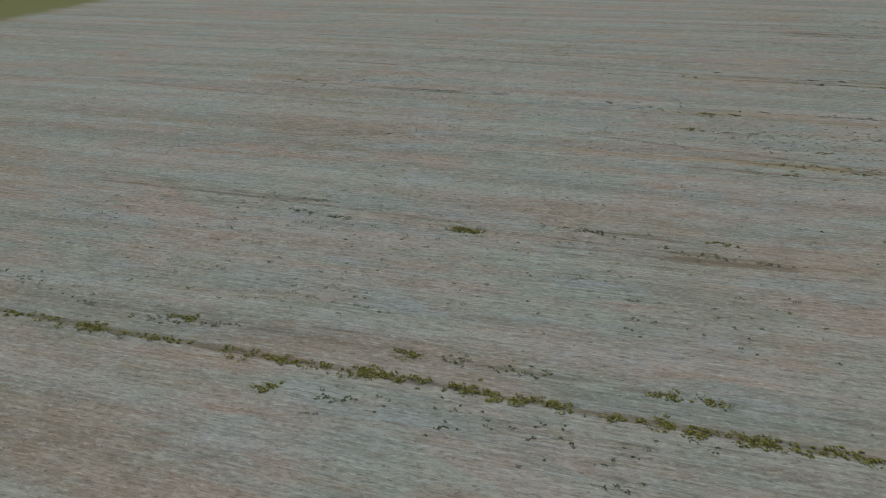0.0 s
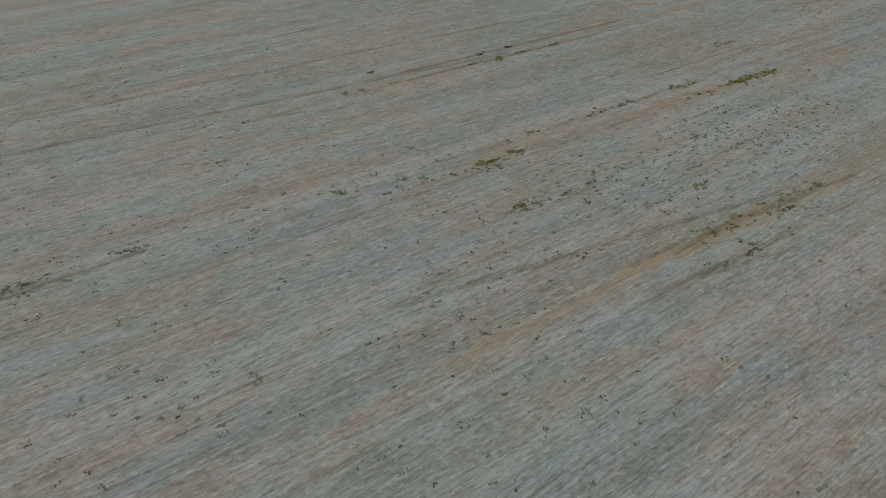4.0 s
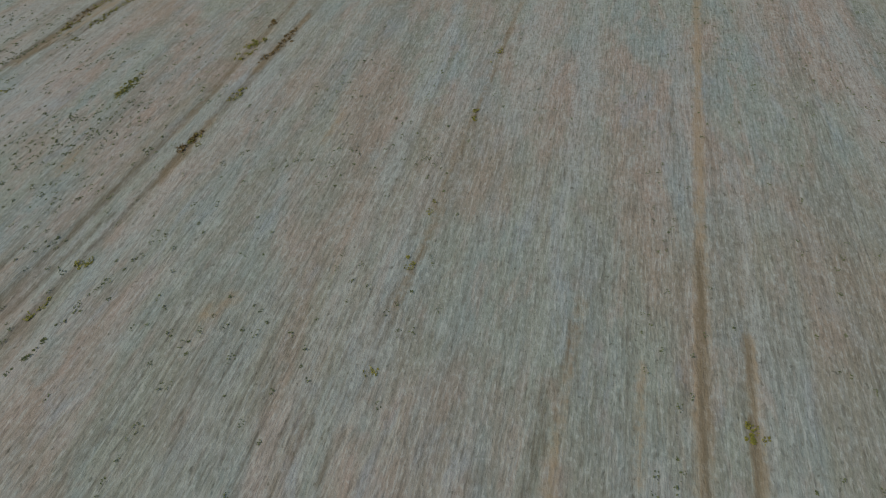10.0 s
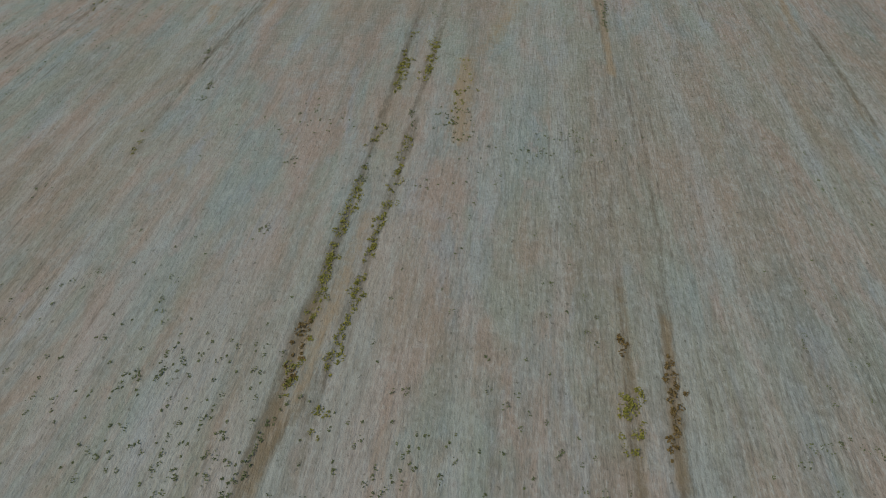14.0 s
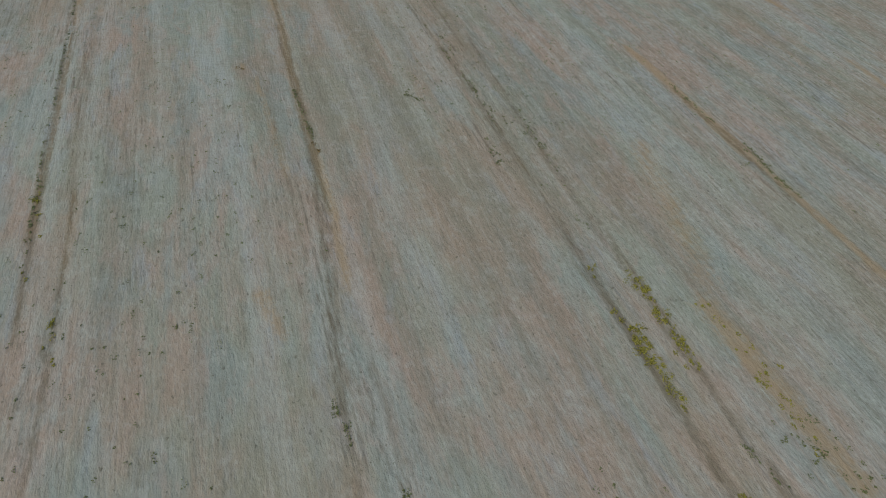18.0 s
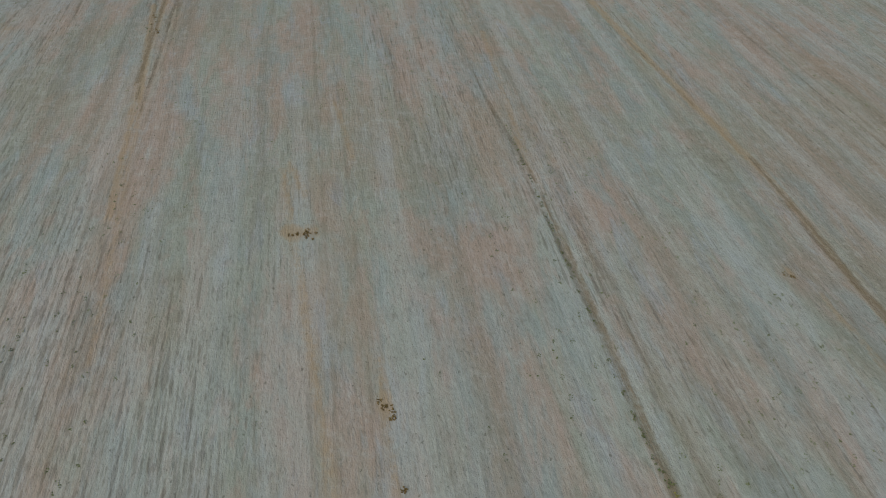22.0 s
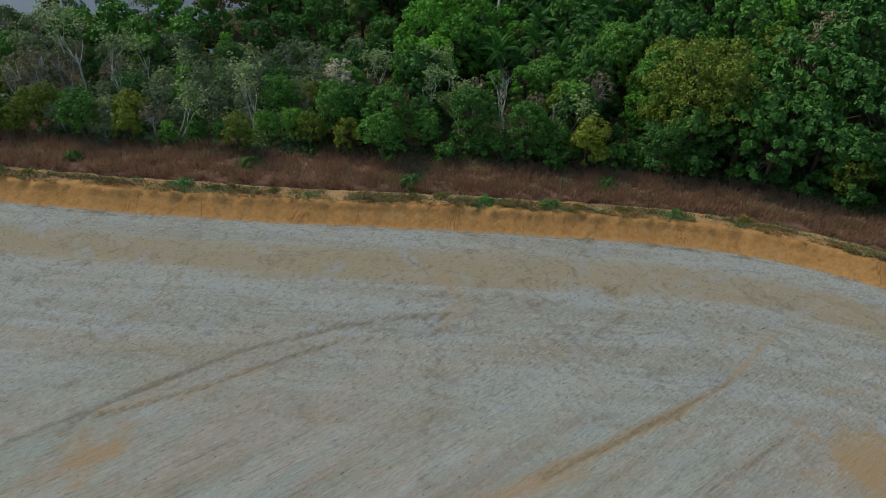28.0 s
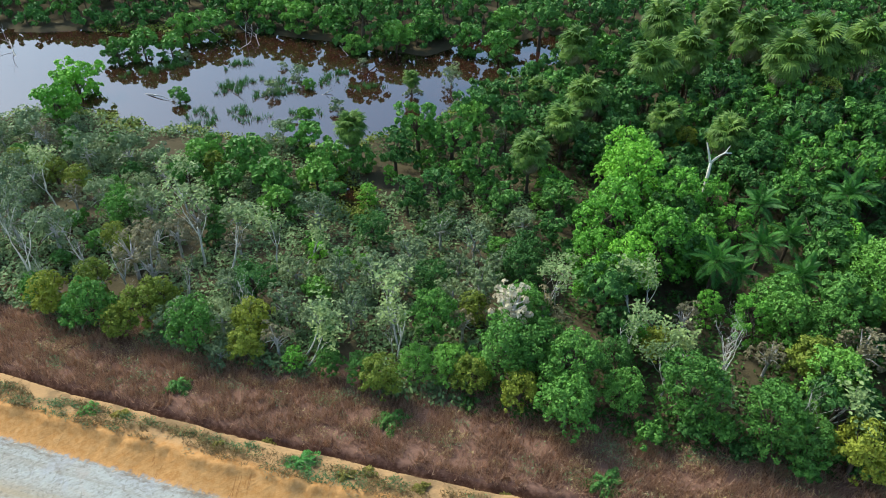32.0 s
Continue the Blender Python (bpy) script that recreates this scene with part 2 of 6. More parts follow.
    # dry cracks and drag marks, thin and wandering
    for sx, sy, seed in ((0.055, 0.11, 1.7), (0.10, 0.075, 5.1)):
        lace = k.noise(k.scaled(bank, (sx, sy, 1)), seed, 4, 0.55, 0.8)
        lace = k.step(k.math("ABSOLUTE", k.math("SUBTRACT", lace, 0.5)), 0.024, 0.007)
        hc = k.mix(k.math("MULTIPLY", k.math("MULTIPLY", lace, k.step(mott, 0.42, 0.58)), 0.45), hc, (0.19, 0.165, 0.13))
    hc = k.mix(k.math("MULTIPLY", k.step(clod, 0.60, 0.70), 0.5), hc, (0.14, 0.12, 0.09))
    hc = k.mix(k.math("MULTIPLY", k.step(thin, 0.55, 0.66), 0.3), hc, (0.2, 0.18, 0.14))
    # turning tracks of the machines, bare strips of orange soil
    def ring(cx, cy, r):
        dx, dy = k.math("SUBTRACT", x, cx), k.math("SUBTRACT", y, cy)
        d = k.math("SQRT", k.math("ADD", k.math("MULTIPLY", dx, dx), k.math("MULTIPLY", dy, dy)))
        d = k.math("ABSOLUTE", k.math("SUBTRACT", k.math("ABSOLUTE", k.math("SUBTRACT", d, r)), 1.0))
        return k.math("ADD", d, k.math("MULTIPLY", k.math("SUBTRACT", mott, 0.5), 1.1))

    def spot(cx, cy, r):
        dx, dy = k.math("SUBTRACT", x, cx), k.math("SUBTRACT", y, cy)
        d = k.math("SQRT", k.math("ADD", k.math("MULTIPLY", dx, dx), k.math("MULTIPLY", dy, dy)))
        d = k.math("ADD", d, k.math("MULTIPLY", k.math("SUBTRACT", wob, 0.5), 3.0 * r))
        return k.step(k.math("ADD", d, k.math("MULTIPLY", k.math("SUBTRACT", mott, 0.5), 2.2 * r)), r, 0.1 * r)

    rings = None
    for args in RINGS:
        d = ring(*args)
        rings = d if rings is None else k.math("MINIMUM", rings, d)
    turn = k.math("MULTIPLY", k.step(rings, 0.45, 0.05), k.step(brk, 0.36, 0.56))
    hc = k.mix(k.math("MULTIPLY", turn, 0.22), hc, (0.235, 0.19, 0.13))
    w = k.math("ADD", off, k.math("MULTIPLY", k.math("SUBTRACT", wob, 0.5), 12.0))
    c = k.mix(k.math("MULTIPLY", k.step(w, -30.0, -14.0), 0.9), c, hc)
    for cx, cy, r, f in SPOTS:
        c = k.mix(k.math("MULTIPLY", spot(cx, cy, r), 0.85 * f), c, (0.40, 0.245, 0.115))
    # worn streaks of bare soil, ragged and broken
    rag = k.math("ADD", k.math("MULTIPLY", k.math("SUBTRACT", fine, 0.5), 1.3), k.math("MULTIPLY", k.math("SUBTRACT", rows, 0.5), 1.2))
    rag = k.math("ADD", rag, k.math("MULTIPLY", k.math("SUBTRACT", brk, 0.5), 0.9))
    for name, full, torn, colour in (("tan", 0.66, 0.55, (0.40, 0.275, 0.16)), ("rut", 0.58, 0.70, (0.15, 0.115, 0.072))):
        a = k.attr(name)
        v = k.step(k.math("ADD", a, k.math("MULTIPLY", rag, k.math("MULTIPLY", k.step(a, 0.02, 0.3), torn))), 0.07, 0.62)
        c = k.mix(k.math("MULTIPLY", v, full), c, colour)
    # the cut face, the verge, the drain and the wood's floor
    we = k.math("ADD", off, k.math("MULTIPLY", k.math("SUBTRACT", fine, 0.5), 1.3))
    sand = k.mix(k.step(fine, 0.35, 0.65), (0.47, 0.225, 0.075), (0.56, 0.30, 0.115))
    gully = k.noise(k.scaled(bank, (3.6, 0.5, 1)), 1.0, 3, 0.6)
    sand = k.mix(k.math("MULTIPLY", k.step(gully, 0.60, 0.72), 0.10), sand, (0.30, 0.14, 0.055))
    sand = k.mix(k.math("MULTIPLY", k.step(mott, 0.52, 0.66), 0.28), sand, (0.60, 0.38, 0.18))
    crumb = k.math("MULTIPLY", k.step(we, -0.75, -0.2), k.step(k.noise(k.scaled(bank, (0.35, 1.2, 1)), 1.0, 4, 0.7), 0.48, 0.60))
    c = k.mix(k.math("MULTIPLY", crumb, 0.6), c, (0.15, 0.105, 0.065))
    crack = k.noise(k.scaled(bank, (0.45, 0.12, 1)), 1.0, 4, 0.6, 0.6)
    crack = k.step(k.math("ABSOLUTE", k.math("SUBTRACT", crack, 0.5)), 0.014, 0.003)
    sand = k.mix(k.math("MULTIPLY", k.math("MULTIPLY", crack, k.step(wob, 0.47, 0.60)), 0.6), sand, (0.25, 0.10, 0.035))
    c = k.mix(k.step(we, -0.15, 0.25), c, sand)
    verge = k.mix(k.step(wob, 0.44, 0.60), (0.46, 0.28, 0.135), (0.27, 0.175, 0.09))
    c = k.mix(k.step(we, 2.1, 3.2), c, verge)
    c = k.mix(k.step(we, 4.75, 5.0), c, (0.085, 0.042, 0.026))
    c = k.mix(k.step(we, 5.5, 6.1), c, k.mix(fine, (0.19, 0.10, 0.07), (0.28, 0.165, 0.12)))
    # the wood's brown earth, its colour darkened for the trees' shade
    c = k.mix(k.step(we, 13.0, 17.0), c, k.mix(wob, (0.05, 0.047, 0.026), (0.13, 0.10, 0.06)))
    # far pasture past the field's end
    c = k.mix(k.step(k.math("ADD", x, k.math("MULTIPLY", wob, 8.0)), -108.0, -116.0), c, (0.20, 0.19, 0.075))
    h = k.math("ADD", k.math("MULTIPLY", rows, 0.5), k.math("ADD", k.math("MULTIPLY", straw, 0.5), k.math("MULTIPLY", fine, 0.4)))
    k.bump(h, 0.6, 0.15)
    return k.done(c, 0.95, 0.06)


FIELD_A, FIELD_B = (0.33, 0.335, 0.275), (0.40, 0.305, 0.245)
FIELD_C, FIELD_D = (0.30, 0.335, 0.315), (0.33, 0.265, 0.19)
RINGS = ((120.0, 215.5, 53.2), (158.5, 227.0, 18.5))
SPOTS = ((158.8, 236.5, 4.4, 0.8), (182.5, 226.4, 4.5, 0.5), (161.7, 228.5, 2.4, 0.6), (117.4, 265.9, 3.0, 0.5), (144.0, 230.6, 2.5, 0.4))

# ---- the ground: field, cut bank, verge, drain and wood's floor in one sheet ----
ALONG, OUT = Vector((0.7302, -0.6832)), Vector((0.6832, 0.7302))
BU = (-3000, -160, -128, -108, -94, -80, -67, -55, -46, -39, -30, -17, 0, 17, 32, 80, 3000)
BV = (299, 299, 298.4, 299.2, 300.2, 301.8, 303.0, 303.7, 303.0, 300.9, 297.5, 294.1, 292.5, 289.7, 287.6, 281, 281)
# hollow of the swamp: middle line and half widths
HOLLOW = ((70, 405, 21), (100, 392, 20), (124, 384, 17), (143, 371, 19.5), (158, 357, 16), (181, 361, 9), (200, 362, 6))


def foot(u):
    """How far out the bank's foot lies, u metres along it."""
    return sum(float(np.interp(u + s, BU, BV)) for s in (-4, -2, 0, 2, 4)) / 5


def ease(v, a, b):
    t = min(1.0, max(0.0, (v - a) / (b - a)))
    return t * t * (3 - 2 * t)


def at_bank(u, w):
    p = ALONG * u + OUT * (foot(u) + w)
    return p.x, p.y


def bank_coords(x, y):
    u, v = ALONG.x * x + ALONG.y * y, OUT.x * x + OUT.y * y
    return u, v - foot(u)


def wet(x, y, plain=False):
    """1 in the hollow of the lake, 0 on the wood's dry floor; plain: metres from its edge instead."""
    if y < 310 or x < 40 or x > 215:
        return 99.0 if plain else 0.0
    d = 99.0
    for (ax, ay, ar), (bx, by, br) in zip(HOLLOW, HOLLOW[1:]):
        t = min(1.0, max(0.0, ((x - ax) * (bx - ax) + (y - ay) * (by - ay)) / ((bx - ax) ** 2 + (by - ay) ** 2)))
        d = min(d, math.hypot(x - ax - t * (bx - ax), y - ay - t * (by - ay)) - ar - t * (br - ar))
    d = min(d, math.hypot((x - 148) / 1.0, (y - 331) / 3.2) - 2.2)
    if plain:
        return d
    n = noise.noise((x * 0.11, y * 0.11, 3.0)) * 4 + noise.noise((x * 0.35, y * 0.35, 7.0)) * 2
    return 1 - ease(d + n, -2.0, 1.5)


def height(u, w, x=None, y=None):
    if w <= -1.5:
        return 0.0
    g = noise.noise((u * 0.9, 0, 1.5)) * 0.5 + noise.noise((u * 0.25, 0, 9.0)) * 0.5
    g += 0.34 * noise.noise((u * 2.1, w * 0.7, 4.0)) + 0.2 * noise.noise((u * 5.0, w * 2, 6.0))
    g += 0.5 * abs(noise.noise((u * 0.42, 0, 12.0))) - 0.1
    z = 1.0 * ease(w + 0.2 * g, -0.2, 2.2) + 0.25 * ease(w + 0.5 * g, 1.5, 1.95) + 0.07 * g * ease(w, 0.2, 1.2)
    z += 0.34 * abs(noise.noise((u * 0.75, w * 0.8, 21.0))) * ease(w, 1.2, 1.8) * (1 - ease(w, 2.2, 2.9))
    z -= 0.35 * ease(w, 2.4, 4.6)
    z -= 1.2 * ease(w + 0.15 * g, 4.75, 5.1)
    z += 0.6 * ease(w + 0.2 * g, 5.4, 6.2)
    z -= 0.35 * ease(w, 8, 14)
    z += 0.14 * noise.noise((u * 0.5, w * 0.5, 0)) * ease(w, 1.5, 3)
    low = ease(-u, 58, 104) * ease(w, 13, 50)
    if w > 14:
        if x is None:
            x, y = at_bank(u, w)
        z -= 2.0 * low + 1.0 * wet(x, y)
    return z


EARTH = ground_material()


def ground():
    us = [-3000, -1200, -600, -400, -300] + list(np.arange(-250, -150, 2.0)) + list(np.arange(-142, 38, 0.33)) + list(np.arange(40, 90, 3)) + [120, 200, 400, 900, 3000]
    ws = [-3000, -1200, -500, -250, -120, -60, -30, -15, -8, -4, -2] + list(np.arange(-1.2, 8.0, 0.2)) + list(np.arange(8, 16, 0.8)) + list(np.arange(16, 130, 1.3)) + [140, 170, 250, 500, 1200, 3000]
    co, offs, alongs = [], [], []
    for u in us:
        f = foot(u)
        for w in ws:
            p = ALONG * float(u) + OUT * (f + float(w))
            co.append((p.x, p.y, height(float(u), float(w), p.x, p.y)))
            offs.append(float(w))
            alongs.append(float(u))
    n = len(ws)
    faces = [(i * n + j, (i + 1) * n + j, (i + 1) * n + j + 1, i * n + j + 1) for i in range(len(us) - 1) for j in range(n - 1)]
    me = bpy.data.meshes.new("ground")
    me.from_pydata(co, [], faces)
    me.attributes.new("off", "FLOAT", "POINT").data.foreach_set("value", offs)
    me.attributes.new("along", "FLOAT", "POINT").data.foreach_set("value", alongs)
    me.shade_smooth()
    me.materials.append(EARTH)
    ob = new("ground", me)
    return tagged(ob, "pale stubble field with wheel tracks, orange earth bank and brown wood floor darkened for shade", "ground", kind="structure")


ground()

# ---- the stubble: a fine sheet on the field, with shallow ruts ----
FX, FY = np.arange(-62, 196, 1.1), np.arange(10, 292, 0.22)
WORN = {"rut": np.zeros((len(FX), len(FY))), "tan": np.zeros((len(FX), len(FY)))}


def streak(kind, wide, full, *way):
    """Soil worn bare along a way, half a width each side, fading out."""
    for (ax, ay), (bx, by) in zip(way, way[1:]):
        pad = 3 * wide + 0.5
        i = np.searchsorted(FX, (min(ax, bx) - pad, max(ax, bx) + pad))
        j = np.searchsorted(FY, (min(ay, by) - pad, max(ay, by) + pad))
        gx, gy = np.meshgrid(FX[i[0]:i[1]], FY[j[0]:j[1]], indexing="ij")
        if not gx.size:
            continue
        ln = max(0.05, math.hypot(bx - ax, by - ay))
        t = ((gx - ax) * (bx - ax) + (gy - ay) * (by - ay)) / ln ** 2
        t = np.clip(t, 0, 1)
        side = np.hypot(gx - ax - t * (bx - ax), gy - ay - t * (by - ay))
        v = full * np.exp(-(side / wide) ** 2 * 1.7)
        cells = WORN[kind][i[0]:i[1], j[0]:j[1]]
        np.maximum(cells, v, out=cells)


streak("rut", 0.50, 0.80, (2.8, 39.3), (9.3, 39.6))
streak("rut", 0.35, 0.35, (-4.7, 39.3), (2.8, 39.3))
streak("rut", 0.30, 0.30, (-3.5, 42.1), (10.3, 41.0))
streak("rut", 0.30, 0.55, (-29.8, 42.7), (-21.4, 42.5))
streak("rut", 0.30, 0.30, (-21.4, 42.5), (-10.6, 42.2))
streak("rut", 0.30, 0.40, (-29.1, 40.7), (-26.5, 40.7))
streak("rut", 0.30, 0.50, (-34.9, 56.6), (-28.3, 56.6))
streak("rut", 0.30, 0.40, (-28.3, 56.6), (-22.2, 58.5))
streak("rut", 0.35, 0.50, (-41.8, 75.3), (-19.4, 75.0))
streak("tan", 0.60, 0.40, (-5.9, 58.1), (22.4, 57.0))
streak("rut", 0.35, 0.45, (4.9, 56.1), (21.2, 55.3))
streak("rut", 0.40, 0.50, (-17.9, 91.5), (21.1, 87.2))
streak("rut", 0.40, 0.50, (-46.7, 88.7), (-19.9, 85.1))
streak("rut", 0.50, 0.50, (-52.9, 105.5), (-20.8, 104.0))
streak("rut", 0.30, 0.40, (10.8, 88.7), (35.8, 88.0))
streak("tan", 0.45, 0.40, (10.8, 88.7), (35.8, 88.0))
streak("tan", 0.45, 0.55, (6.5, 88.3), (9.8, 87.0), (30.9, 86.2))
streak("rut", 0.30, 0.40, (9.8, 87.0), (22.2, 86.6))
streak("rut", 0.35, 0.60, (21.3, 120.2), (38.7, 119.0))
streak("rut", 0.35, 0.60, (19.5, 118.2), (39.4, 117.3))
streak("rut", 0.30, 0.35, (13.6, 104.7), (32.6, 101.7))
streak("tan", 0.40, 0.40, (46.1, 70.3), (13.0, 71.7))
streak("rut", 0.25, 0.30, (49.7, 72.4), (15.2, 73.4))
streak("rut", 0.30, 0.60, (25.8, 119.9), (43.0, 118.8), (60.2, 118.8))
streak("rut", 0.30, 0.60, (23.3, 117.9), (60.0, 116.8))
streak("tan", 0.50, 0.35, (39.7, 118.8), (60.2, 118.8))
streak("rut", 0.35, 0.60, (45.4, 135.0), (57.7, 134.8))
streak("rut", 0.30, 0.50, (50.2, 132.9), (57.0, 132.5))
streak("rut", 0.30, 0.40, (20.2, 102.2), (37.2, 101.2), (58.0, 100.8))
streak("tan", 0.50, 0.35, (28.7, 101.8), (37.2, 101.2))
streak("rut", 0.25, 0.25, (20.1, 103.7), (33.1, 103.4))
streak("tan", 0.50, 0.55, (66.9, 86.8), (22.7, 88.5))
streak("rut", 0.25, 0.30, (46.4, 85.8), (25.7, 86.6))
streak("tan", 0.40, 0.40, (28.2, 90.7), (22.2, 90.8))
streak("rut", 0.40, 0.60, (46.3, 134.9), (65.2, 134.3))
streak("tan", 0.70, 0.40, (46.3, 134.9), (51.7, 133.7), (64.6, 133.1))
streak("rut", 0.30, 0.60, (46.9, 134.6), (54.1, 132.7), (75.4, 131.6))
streak("rut", 0.30, 0.40, (32.5, 119.2), (69.8, 118.7))
streak("rut", 0.30, 0.40, (34.2, 117.3), (77.9, 115.9))
streak("tan", 0.50, 0.50, (36.1, 117.3), (42.5, 117.3))
streak("rut", 0.25, 0.35, (82.8, 99.8), (36.6, 101.6))
streak("tan", 0.35, 0.35, (82.8, 99.8), (36.6, 101.6))
streak("rut", 0.25, 0.20, (84.8, 101.9), (52.7, 103.1))
streak("tan", 0.40, 0.40, (45.1, 109.4), (41.5, 109.6))
streak("rut", 0.40, 0.50, (46.4, 134.6), (89.7, 134.0))
streak("tan", 0.60, 0.50, (46.4, 134.6), (57.5, 134.4))
streak("rut", 0.35, 0.40, (47.1, 132.8), (93.5, 131.5))
streak("rut", 0.30, 0.45, (58.1, 118.7), (48.7, 118.9))
streak("tan", 0.40, 0.60, (58.4, 116.7), (48.4, 117.2))
streak("rut", 0.25, 0.30, (65.3, 118.9), (99.2, 117.2))
streak("rut", 0.25, 0.25, (60.8, 116.9), (84.6, 116.3))
streak("rut", 0.30, 0.50, (95.1, 99.7), (76.8, 99.5))
streak("rut", 0.30, 0.30, (101.4, 100.6), (70.1, 101.9))
streak("rut", 0.30, 0.40, (81.3, 166.4), (93.3, 163.8))
streak("rut", 0.30, 0.40, (80.6, 164.1), (92.7, 163.5))
streak("rut", 0.30, 0.35, (63.5, 152.5), (94.0, 148.3))
streak("rut", 0.30, 0.60, (101.0, 165.6), (128.3, 166.0))
streak("rut", 0.30, 0.50, (90.1, 163.6), (106.0, 163.5))
streak("tan", 0.50, 0.30, (96.7, 163.6), (106.0, 163.5))
streak("rut", 0.30, 0.40, (124.4, 147.5), (99.9, 147.8), (83.2, 149.7), (72.6, 149.9))
streak("rut", 0.25, 0.30, (118.5, 150.0), (92.9, 149.8), (76.7, 147.8))
streak("tan", 0.50, 0.35, (118.6, 150.5), (103.6, 149.9))
streak("rut", 0.30, 0.40, (118.8, 133.8), (68.3, 134.0))
streak("rut", 0.30, 0.40, (120.9, 131.1), (103.1, 131.9), (67.9, 132.1))
streak("tan", 0.50, 0.60, (112.8, 117.8), (84.4, 117.5))
streak("rut", 0.25, 0.50, (107.0, 118.1), (93.2, 117.9))
streak("tan", 0.60, 0.50, (107.8, 100.2), (93.5, 100.9))
streak("tan", 1.10, 0.60, (85.3, 129.1), (73.6, 128.5))
streak("rut", 0.30, 0.50, (144.4, 166.6), (132.1, 165.6), (92.7, 165.5))
streak("rut", 0.25, 0.35, (131.7, 164.4), (106.0, 163.9))
streak("rut", 0.25, 0.25, (92.4, 168.5), (147.3, 172.3))
streak("tan", 0.40, 0.40, (140.2, 165.7), (110.8, 165.6))
streak("rut", 0.35, 0.60, (130.4, 147.2), (105.7, 147.6))
streak("tan", 0.50, 0.50, (142.4, 148.3), (130.4, 147.2), (114.5, 147.8), (98.7, 147.5), (92.2, 148.0))
streak("rut", 0.25, 0.35, (135.2, 131.9), (102.3, 135.6), (92.0, 135.0), (86.0, 134.0))
streak("rut", 0.25, 0.35, (122.3, 133.5), (108.5, 131.5), (89.0, 131.7), (83.3, 132.3))
streak("tan", 0.50, 0.60, (115.0, 118.0), (97.3, 118.0))
streak("rut", 0.25, 0.50, (106.2, 118.0), (97.8, 117.5))
streak("tan", 0.50, 0.50, (131.6, 101.2), (118.5, 98.6))
streak("tan", 1.60, 0.35, (100.4, 124.8), (86.7, 127.7))
streak("rut", 0.35, 0.60, (124.7, 165.8), (102.0, 165.8))
streak("tan", 0.50, 0.35, (160.4, 164.2), (135.6, 165.6), (102.0, 165.8))
streak("rut", 0.30, 0.55, (133.8, 147.2), (99.7, 147.8))
streak("tan", 0.40, 0.40, (156.9, 149.6), (133.8, 147.2), (112.6, 147.5))
streak("rut", 0.25, 0.25, (164.4, 181.0), (149.5, 179.8))
streak("rut", 0.25, 0.40, (156.9, 136.1), (111.8, 133.7))
streak("tan", 0.60, 0.40, (137.1, 184.9), (106.2, 182.1))
streak("tan", 0.50, 0.35, (117.5, 179.3), (107.9, 179.3))
streak("tan", 0.80, 0.70, (129.4, 184.3), (129.1, 183.1))
streak("tan", 0.70, 0.70, (114.3, 179.3), (113.5, 179.2))
streak("tan", 0.35, 0.80, (120.4, 151.4), (120.0, 151.3))
streak("tan", 0.50, 0.70, (171.4, 199.3), (149.6, 197.6))
streak("rut", 0.30, 0.50, (177.5, 199.4), (149.7, 197.8))
streak("tan", 0.50, 0.35, (149.6, 197.4), (118.9, 195.6))
streak("rut", 0.25, 0.30, (174.1, 196.7), (164.4, 196.3))
streak("tan", 0.60, 0.55, (174.7, 150.1), (141.7, 148.2), (137.6, 147.4))
streak("rut", 0.25, 0.35, (157.2, 149.3), (141.7, 148.2))
streak("rut", 0.25, 0.45, (153.3, 167.0), (119.9, 165.8), (113.0, 166.0))
streak("tan", 0.50, 0.40, (138.0, 184.4), (133.4, 183.3))
streak("tan", 0.70, 0.80, (129.5, 184.6), (129.1, 182.8))
streak("rut", 0.35, 0.60, (189.9, 198.2), (153.4, 198.3))
streak("tan", 0.50, 0.50, (189.9, 198.2), (153.4, 198.2), (132.5, 197.0))
streak("rut", 0.25, 0.45, (181.5, 196.8), (147.2, 197.2))
streak("tan", 0.50, 0.50, (182.0, 150.5), (164.6, 149.9), (153.6, 149.0))
streak("tan", 0.40, 0.40, (147.5, 180.4), (137.6, 179.4))
streak("tan", 0.45, 0.80, (139.4, 248.8), (152.0, 246.7))
streak("rut", 0.25, 0.40, (139.4, 248.8), (152.0, 246.7))
streak("tan", 1.20, 0.50, (134.3, 249.5), (142.6, 247.4))
streak("rut", 0.35, 0.50, (142.5, 233.1), (166.3, 228.8))
streak("tan", 0.50, 0.50, (149.1, 231.8), (168.6, 227.0))
streak("rut", 0.25, 0.45, (149.8, 231.5), (168.6, 227.0))
streak("tan", 2.20, 0.80, (159.3, 238.1), (159.1, 234.1))
streak("tan", 1.30, 0.70, (157.0, 235.2), (154.5, 233.3))
streak("rut", 0.35, 0.35, (142.0, 263.0), (133.6, 252.4))
streak("rut", 0.35, 0.35, (133.4, 269.4), (142.0, 264.3), (144.5, 261.9))
streak("tan", 0.50, 0.40, (146.1, 268.9), (145.6, 263.6), (142.0, 263.0))
streak("rut", 0.30, 0.40, (173.6, 238.4), (175.6, 234.0), (175.1, 230.1), (172.8, 228.7), (168.6, 229.4))
streak("rut", 0.30, 0.35, (176.2, 235.9), (182.1, 219.6))
streak("tan", 0.70, 0.50, (182.2, 228.5), (186.7, 221.7), (185.6, 216.4), (182.5, 215.2), (178.5, 218.7))
streak("rut", 0.30, 0.30, (183.3, 225.5), (188.1, 219.2), (190.0, 213.7))
streak("rut", 0.30, 0.30, (138.7, 277.3), (147.9, 267.4), (157.3, 258.6), (167.1, 247.9))
streak("rut", 0.30, 0.30, (136.5, 274.0), (143.8, 266.9), (153.4, 259.3))
